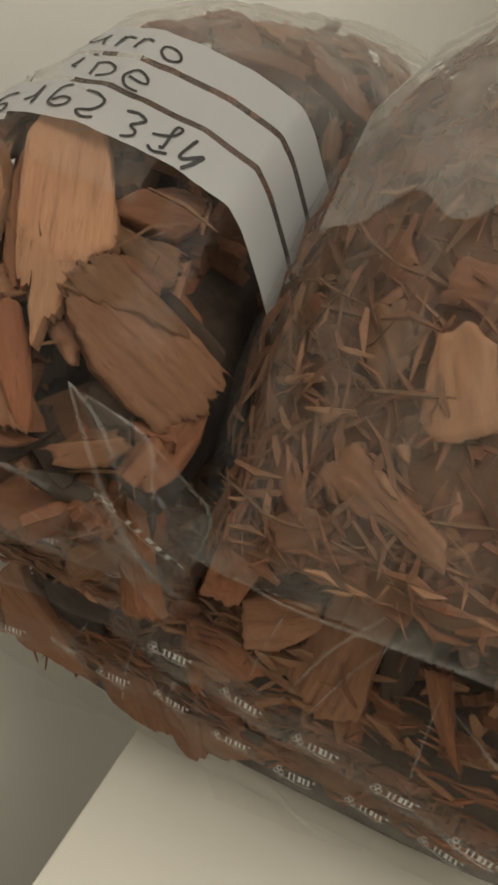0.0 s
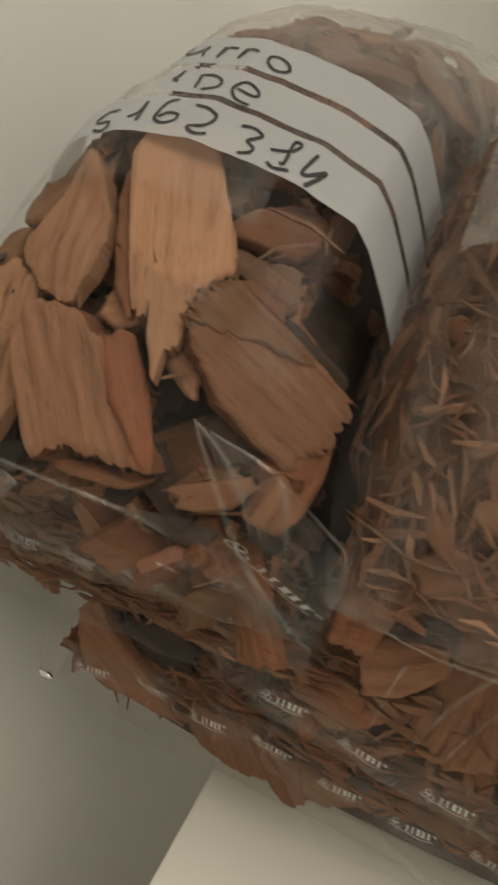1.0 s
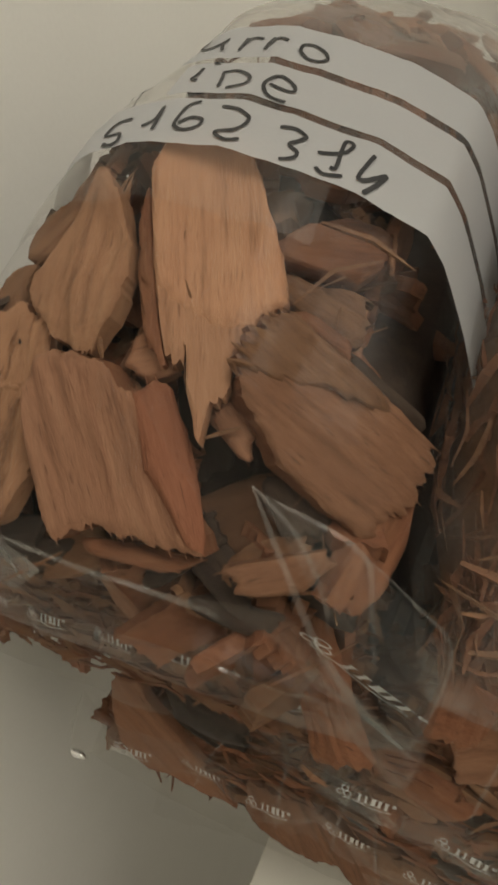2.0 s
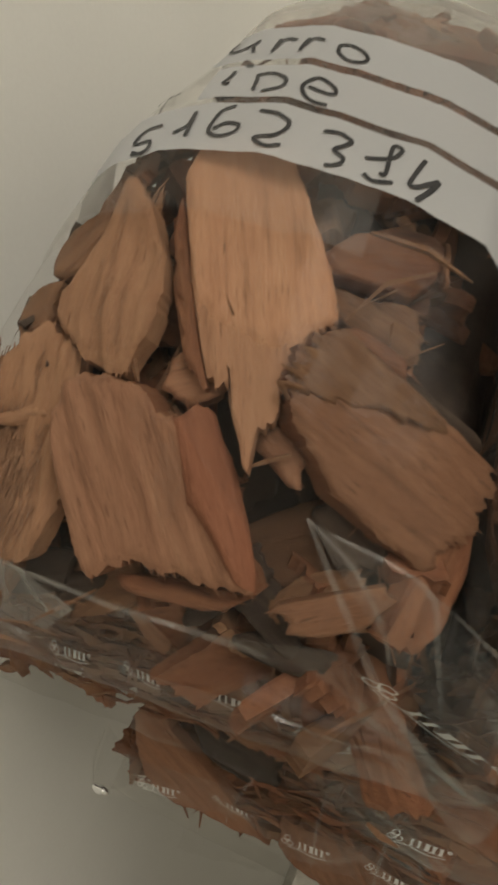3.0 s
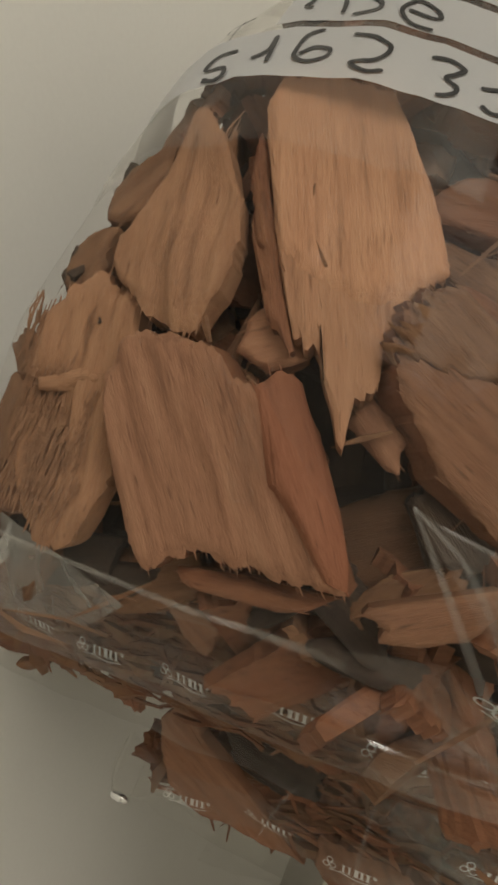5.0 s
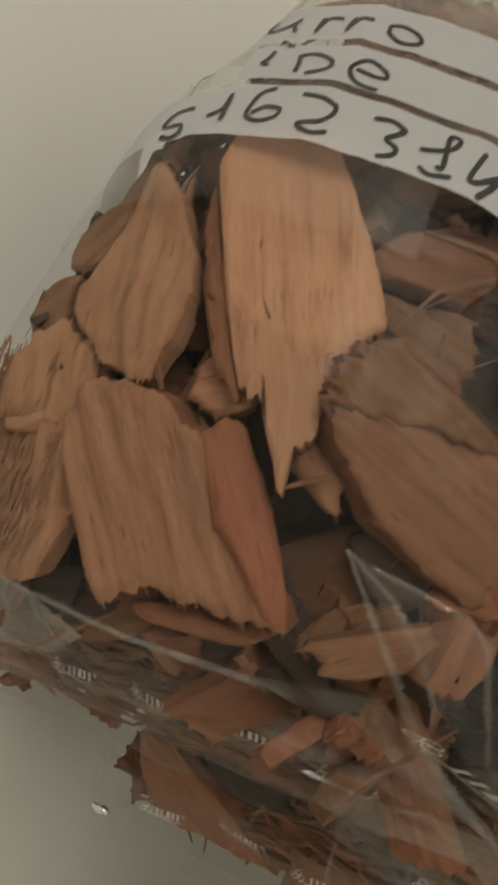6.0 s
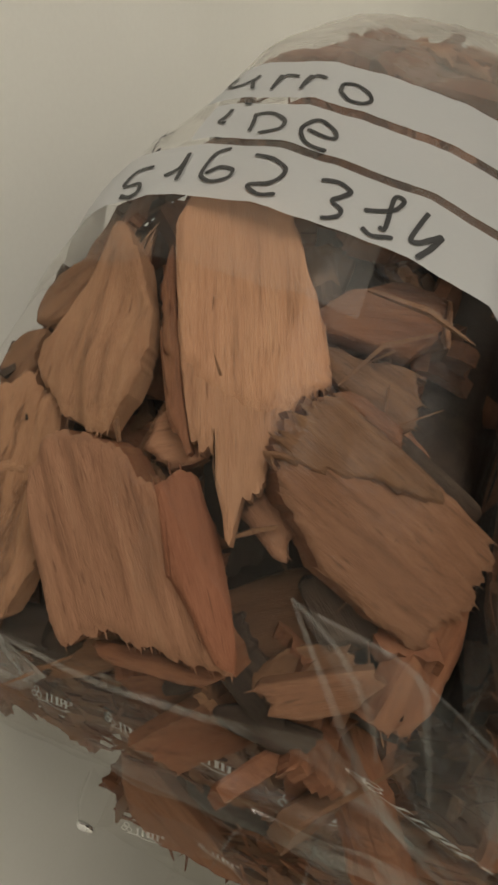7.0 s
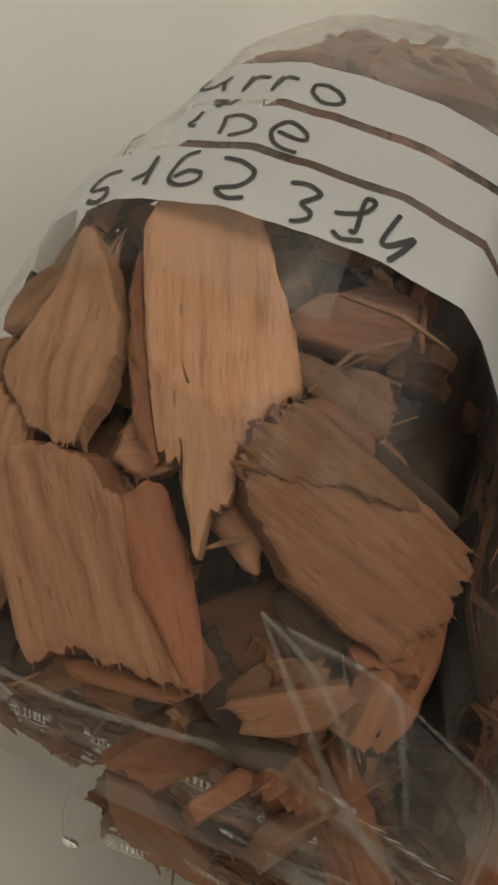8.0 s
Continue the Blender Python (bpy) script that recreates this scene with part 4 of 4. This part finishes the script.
def frosted_panel():
    """The milky printed panel that covers the back of the second bag, with an uneven front edge."""
    verts, faces, nx, ny = [], [], 44, 40
    for j in range(ny + 1):
        for i in range(nx + 1):
            x = .055 + .180 * i / nx
            front = .054 + .010 * noise.noise(Vector((x * 45, 3, 1))) - .10 * max(0.0, x - .10)
            y = front + (.25 - front) * j / ny
            verts.append((x, y, BAG_B.z_up(x, y) + .0040 + BAG_B.crumple(x, y)))
    n = nx + 1
    for j in range(ny):
        for i in range(nx):
            q = j * n + i
            faces.append((q, q + 1, q + n + 1, q + n))
    return mesh_of("frosted_panel", verts, faces, FROST)


part("frosted_panel", frosted_panel(), bag_b, "frosted milky panel of bag film")


def smooth_line(pts, steps=6):
    """Points of a smooth curve through the given ones."""
    pts = [Vector(p) for p in pts]
    fine = []
    for k in range(len(pts) - 1):
        a, b = pts[k], pts[k + 1]
        pa, pb = pts[max(0, k - 1)], pts[min(len(pts) - 1, k + 2)]
        for j in range(steps):
            t = j / steps
            fine.append(0.5 * ((2 * a) + (b - pa) * t + (2 * pa - 5 * a + 4 * b - pb) * t * t + (3 * a - pa - 3 * b + pb) * t ** 3))
    return fine + [pts[-1]]


def ink_stroke(points, width=0.00125):
    """One stroke of a marker pen that follows the film; points in millimetres."""
    fine = smooth_line([(x / 1000, y / 1000, 0) for x, y in points], 8)
    verts, faces = [], []
    for k, c in enumerate(fine):
        d = (fine[min(k + 1, len(fine) - 1)] - fine[max(k - 1, 0)]).normalized()
        side = Vector((-d.y, d.x, 0))
        ends = min(k, len(fine) - 1 - k)
        half = width * 0.5 * (0.55, 0.9)[min(ends, 1)] * (1 + 0.18 * noise.noise(c * 500))
        for e in (-1, 0, 1):
            p = c + side * half * e
            verts.append(over_a(p.x, p.y, 0.0008))
    for k in range(len(fine) - 1):
        for e in (0, 1):
            q = 3 * k + e
            faces.append((q, q + 3, q + 4, q + 1))
    part("ink_stroke", mesh_of("ink_stroke", verts, faces, INK), bag_a, "black marker pen stroke")


# marker writing, cut off by the fold of the bag: "urro", "iDe" and a row of digits
FIRST_LINE = [[(-57.0, 103.2), (-58.8, 101.0), (-57.6, 98.4), (-53.8, 97.7), (-51.2, 100.0), (-49.9, 102.1)], [(-50.1, 102.0), (-50.9, 99.2), (-49.5, 95.2)], [(-43.3, 101.6), (-43.5, 98.2), (-43.6, 94.4)], [(-43.4, 96.4), (-42.0, 101.2), (-37.9, 100.8)], [(-34.6, 101.3), (-35.2, 98.3), (-35.3, 94.5)], [(-35.1, 96.9), (-33.3, 100.9), (-29.6, 99.6)], [(-24.7, 95.9), (-24.9, 99.4), (-22.0, 100.3), (-18.5, 98.7), (-16.4, 95.7), (-17.9, 93.4), (-21.4, 93.3), (-24.7, 95.9)]]
SECOND_LINE = [[(-50.5, 84.9), (-50.8, 81.4), (-51.6, 78.9), (-49.7, 78.5)], [(-48.3, 87.7), (-46.2, 87.8)], [(-42.9, 82.8), (-41.9, 78.9), (-41.5, 75.2)], [(-43.3, 82.6), (-38.6, 83.5), (-34.0, 80.5), (-33.9, 76.7), (-38.9, 74.6)], [(-27.0, 78.3), (-22.8, 77.5), (-19.7, 78.1), (-21.1, 80.9), (-25.4, 82.6), (-28.0, 79.8), (-28.0, 76.4), (-25.2, 73.2), (-20.1, 72.6)]]
THIRD_LINE = [[(-61.1, 60.3), (-65.8, 58.2), (-66.2, 53.3), (-62.1, 53.9), (-60.9, 50.9), (-62.6, 49.3), (-65.5, 49.7)], [(-56.2, 56.4), (-53.2, 59.6), (-53.3, 65.0), (-52.5, 59.6), (-52.1, 55.0)], [(-42.8, 67.9), (-46.0, 65.5), (-46.8, 59.7), (-46.0, 57.0), (-42.6, 56.0), (-39.2, 57.7), (-39.2, 60.2), (-42.8, 60.8), (-45.6, 58.4)], [(-35.4, 65.5), (-30.6, 64.6), (-26.6, 62.8), (-26.4, 59.4), (-29.1, 56.1), (-32.9, 55.1), (-29.7, 52.6), (-25.5, 54.0)]]
FOURTH_LINE = [[(-17.5, 62.3), (-13.7, 64.0), (-10.6, 62.8), (-11.8, 60.4), (-13.4, 58.1), (-10.9, 56.7), (-10.9, 54.6), (-14.1, 52.2)], [(-6.4, 59.7), (-2.2, 62.1), (-0.1, 63.9), (0.8, 67.0), (-0.4, 68.2), (-1.5, 66.6), (-0.7, 57.3), (-2.1, 57.0)], [(-5.3, 54.8), (-2.7, 53.8), (1.6, 55.6)], [(6.6, 67.2), (5.8, 62.7), (5.1, 57.6), (7.1, 58.1), (10.9, 63.7)], [(10.9, 63.7), (9.5, 58.7), (7.4, 54.0)]]
for line in (FIRST_LINE, SECOND_LINE, THIRD_LINE, FOURTH_LINE):
    for stroke in line:
        ink_stroke(stroke)
for stroke in ([(-73.5, 83.0), (-74.0, 79.5), (-68.5, 81.5)], [(-71.5, 76.5), (-69.0, 75.0), (-67.0, 76.5), (-66.0, 74.5), (-63.5, 76.0)]):
    ink_stroke(stroke, 0.0007)


def ribbon(name, path_fn, width, mat, n=70, m=4, sag=0.0):
    """A strip of film along path_fn(s), s from 0 to 1, with its width hanging along a second vector that path_fn gives."""
    verts, faces = [], []
    for k in range(n + 1):
        p, d = path_fn(k / n)
        for j in range(m + 1):
            f = j / m
            verts.append(p + d * width * f + Vector((0, -0.0016 * math.sin(f * math.pi), 0)))
    for k in range(n):
        for j in range(m):
            q = k * (m + 1) + j
            faces.append((q, q + 1, q + m + 2, q + m + 1))
    return mesh_of(name, verts, faces, mat)


def band_path(x0, x1, z_fn, y_fn, seed, tilt=0.25):
    def fn(s):
        x = x0 + (x1 - x0) * s
        p = Vector((x, y_fn(x) + 0.0025 * noise.noise(Vector((x * 32, seed, 0))), z_fn(x) + 0.003 * noise.noise(Vector((x * 22, seed, 5)))))
        d = Vector((0, -tilt + 0.4 * noise.noise(Vector((x * 40, seed, 9))), -1)).normalized()
        return p, d
    return fn


def logo_mesh():
    """A clover of three rings, five plain bars, a small ring and a bent underline: a plain stand-in for a printed mark; lies in x and z."""
    verts, faces = [], []

    def ring(cx, cz, r0, r1):
        f = len(verts)
        for k in range(16):
            a = math.tau * k / 16
            for r in (r0, r1):
                verts.append((cx + r * math.cos(a), 0, cz + r * math.sin(a)))
        for k in range(16):
            j = (k + 1) % 16
            faces.append((f + 2 * k, f + 2 * j, f + 2 * j + 1, f + 2 * k + 1))

    for cx, cz in ((-.0103, -.0004), (-.0077, -.0004), (-.0090, .0018)):
        ring(cx, cz, 0.00130, 0.00095)
    for k, thick in enumerate((.0007, .0007, .0014, .0010, .0010)):
        x0, x1, w = -.0040 + k * 0.0023, -.0040 + k * 0.0023 + thick, .0004
        f = len(verts)
        verts.extend((x, 0, z) for x, z in ((x0 - w, -.0016), (x1 + w, -.0016), (x1 + w, -.0013), (x1, -.0013), (x1, .0013), (x1 + w, .0013),
                                            (x1 + w, .0016), (x0 - w, .0016), (x0 - w, .0013), (x0, .0013), (x0, -.0013), (x0 - w, -.0013)))
        faces.append(tuple(range(f, f + 12)))
    ring(.0082, .0012, 0.00075, 0.00030)
    f = len(verts)
    for k in range(9):
        x, z = -.0090 + k * 0.0021, -.0027 + 0.0005 * math.sin(k * 0.9)
        verts.extend([(x, 0, z), (x, 0, z + .00035)])
    for k in range(8):
        faces.append((f + 2 * k, f + 2 * k + 2, f + 2 * k + 3, f + 2 * k + 1))
    return mesh_of("printed_mark", verts, faces, LOGO, False)


LOGO_MESH = logo_mesh()


def zip_band(owner, x0, x1, z_fn, y_fn, seed, width, first, pitch=0.0310):
    fn = band_path(x0, x1, z_fn, y_fn, seed)
    band = part("zip_band", ribbon("zip_band", fn, width, BANDFILM), owner, "clear zip closure band with white printed marks")
    x = first
    while x < x1 - 0.006:
        s = (x - x0) / (x1 - x0)
        p, d = fn(s)
        p2, _ = fn(min(1, s + 0.03))
        tx = (p2 - p).normalized()
        up = -d
        nrm = tx.cross(up).normalized()
        m = Matrix((tx, -nrm, up)).transposed().to_4x4()
        part("printed_mark", LOGO_MESH, band, m=Matrix.Translation(p + d * width * 0.5 + nrm * 0.0022) @ m @ Matrix.Scale(0.9, 4))
        x += pitch


zip_band(bag_c, -.150, .030, lambda x: lerp_table(x, [-.15, -.09, -.06, -.03, .03], [.940, .948, .953, .960, .957]),
         lambda x: lerp_table(x, [-.15, -.09, -.06, -.03, .03], [.008, .002, 0.0, -.003, -.003]), 1.0, .018, -.150)
zip_band(bag_d, .004, .235, lambda x: lerp_table(x, [0, .03, .06, .09, .17, .24], [.934, .927, .918, .910, .888, .878]), lambda x: -.006, 2.0, .018, .033)
zip_band(bag_e, -.085, .225, lambda x: .871 - .04 * max(0, x - .01), lambda x: .004 - .03 * max(0, x), 3.0, .017, -.069)


def tube(name, pts, radius, mat, owner, label="folded film edge, hazed to imitate the highlight along it"):
    """A folded film edge: a flat tapering roll through a few points, hazed to imitate its highlight."""
    fine = smooth_line(pts, 8)
    verts, faces = [], []
    for k, p in enumerate(fine):
        d = (fine[min(k + 1, len(fine) - 1)] - fine[max(k - 1, 0)]).normalized()
        a = d.cross(Vector((0.1, -0.6, 0.8))).normalized() * (2.6 if mat is HEM else 1.0)
        b = d.cross(a).normalized() * 0.4
        r = 0.55 * radius * (0.35 + 0.65 * math.sin(math.pi * min(1, max(0, k / (len(fine) - 1)))))
        for j in range(6):
            verts.append(p + (a * math.cos(j * math.tau / 6) + b * math.sin(j * math.tau / 6)) * r)
    for k in range(len(fine) - 1):
        for j in range(6):
            faces.append((6 * k + j, 6 * k + (j + 1) % 6, 6 * k + 6 + (j + 1) % 6, 6 * k + 6 + j))
    part(name, mesh_of(name, verts, faces, mat), owner, label)


def sheet_patch(name, corners, mat, owner, label, seed, amp=0.0025, n=26):
    """A loose flap of film between four corners, creased."""
    a, b, c, d = [Vector(p) for p in corners]
    nrm = (b - a).cross(d - a).normalized()
    verts, faces = [], []
    for j in range(n + 1):
        for i in range(n + 1):
            u, v = i / n, j / n
            p = (a * (1 - u) + b * u) * (1 - v) + (d * (1 - u) + c * u) * v
            q = amp * (noise.noise(Vector((u * 5 + seed, v * 2.5, 1))) + 0.6 * abs(noise.noise(Vector((u * 11, v * 3 + seed, 4)))))
            verts.append(p + nrm * q * min(1, v * 4 + 0.1))
    for j in range(n):
        for i in range(n):
            q = j * (n + 1) + i
            faces.append((q, q + 1, q + n + 2, q + n + 1))
    return part(name, mesh_of(name, verts, faces, mat), owner, label)


# the loose zip end of the labelled bag: flap, tab, folds and a large printed mark
sheet_patch("flap", [(-.092, -.022, 1.008), (-.0216, -.0228, 1.0035), (-.012, -.009, .980), (-.088, -.014, .986)], FLAP, bag_a, "clear creased flap of the zip end", 1.0, 0.0012)
sheet_patch("flap", [(-.0216, -.0228, 1.0035), (.012, -.017, 1.004), (.042, -.012, .957), (-.012, -.009, .980)], FLAP, bag_a, "clear lower fold of the zip end", 4.0, 0.0020)
corner_flap = sheet_patch("flap", [(.001, -.006, 1.031), (.0266, -.004, 1.0165), (.050, -.006, .993), (.0458, -.024, .974)], FLAP, bag_a, "clear pointed corner of the zip end", 2.0, 0.0018)
sheet_patch("tab", [(-.092, -.018, 1.010), (-.052, -.028, 1.005), (-.066, -.026, .990), (-.104, -.022, .976)], FROST, bag_a, "milky folded tab of film", 3.0)
tx = Vector((.80, .05, -.60)).normalized()
up = Vector((.52, -.35, .78))
up = (up - tx * up.dot(tx)).normalized()
part("printed_mark", LOGO_MESH, corner_flap, "large white printed mark", Matrix.Translation((.0345, -.0205, .9925)) @ Matrix((tx, up.cross(tx), up)).transposed().to_4x4() @ Matrix.Scale(1.75, 4))
for pts, r in (
    ([(.001, -.006, 1.031), (.010, -.013, 1.018), (.022, -.020, .998), (.034, -.023, .984), (.0458, -.024, .974)], .0007),
    ([(.001, -.006, 1.031), (.012, -.008, 1.021), (.020, -.012, 1.008), (.022, -.014, .997)], .0005),
    ([(.006, -.005, 1.027), (.0266, -.004, 1.0165), (.031, -.009, 1.004), (.034, -.015, .990)], .0006),
    ([(.0266, -.004, 1.0165), (.040, -.004, 1.004), (.050, -.006, .993), (.047, -.020, .978)], .0004),
    ([(-.092, -.0225, 1.009), (-.0425, -.0268, 1.0095), (-.0216, -.0228, 1.0035), (-.004, -.013, .987), (.018, -.010, .970), (.042, -.013, .957)], .0006),
):
    tube("film_fold", pts, r, HEM, bag_a)

# loose film of the lower bags
sheet_patch("loose_film", [(.030, -.004, .850), (.125, -.002, .852), (.118, -.008, .832), (.050, -.010, .820)], BANDFILM, bag_e, "crumpled loose film under the zip band", 5.0, 0.004)
sheet_patch("film_corner", [(-.092, .004, .885), (-.080, .004, .850), (-.102, 0.0, .834), (-.110, 0.0, .838)], BANDFILM, bag_e, "pointed shiny film corner", 6.0)
sheet_patch("loose_film", [(-.060, .003, .845), (-.020, .003, .834), (-.034, .006, .800), (-.078, .006, .790)], FILM, bag_e, "loose clear film below the chips", 7.0)
sheet_patch("loose_film", [(-.006, -.006, .926), (.020, -.009, .936), (.046, -.009, .905), (.030, -.009, .895)], BANDFILM, bag_d, "folded clear film at the zip end", 8.0)
tube("film_fold", [(.076, -.006, .848), (.088, -.008, .838), (.103, -.007, .826)], .0009, HEM, bag_e)
tube("film_fold", [(-.110, 0.0, .836), (-.106, -.001, .8345), (-.101, 0.0, .8345)], .0012, HEM, bag_e)
tube("film_fold", [(-.094, .003, .882), (-.104, .001, .858), (-.109, 0.0, .838)], .0004, HEM, bag_e)


# bead added at the film corner only to imitate a glint
bm = bmesh.new()
bmesh.ops.create_uvsphere(bm, u_segments=20, v_segments=12, radius=1.0)
for v in bm.verts:
    v.co = Vector((v.co.x * .0042, v.co.y * .0020, v.co.z * .0022)) + Vector((0, 0, .0006 * math.sin(v.co.x * 3)))
me = bpy.data.meshes.new("film_bead")
bm.to_mesh(me)
bm.free()
me.polygons.foreach_set("use_smooth", [True] * len(me.polygons))
me.materials.append(GLINT)
part("film_bead", me, bag_e, "added bead that imitates a glint on the film corner", pose(-.1055, -.001, .8355, 0, 20, 0))


def on_film(pouch, x, y, up=0.0035):
    p, nrm = frame_at(pouch, x, y)
    return p + nrm * up


tube("film_fold", [(.052, -.004, .972), (.080, -.014, .978), (.120, -.0145, .980), (.170, -.0145, .981), (.24, -.013, .981)], .0005, HEM, bag_b)
for a, b, r in (((.073, .022), (.062, .002), .0005), ((.112, .030), (.074, .000), .0005), ((.125, .030), (.085, .000), .0004), ((.135, .012), (.165, .004), .0005), ((.130, .014), (.128, -.001), .0004)):
    tube("film_fold", [on_film(BAG_D, a[0] + (b[0] - a[0]) * t, a[1] + (b[1] - a[1]) * t) for t in (0, .33, .66, 1)], r, HEM, bag_d)
for a, b, r in (((-.030, .020), (-.045, .006), .0004), ((-.005, .020), (-.008, .005), .0005), ((.020, .016), (.016, .005), .0005), ((.030, .014), (.034, .005), .0004)):
    tube("film_fold", [on_film(BAG_E, a[0] + (b[0] - a[0]) * t, a[1] + (b[1] - a[1]) * t) for t in (0, .33, .66, 1)], r, HEM, bag_e)
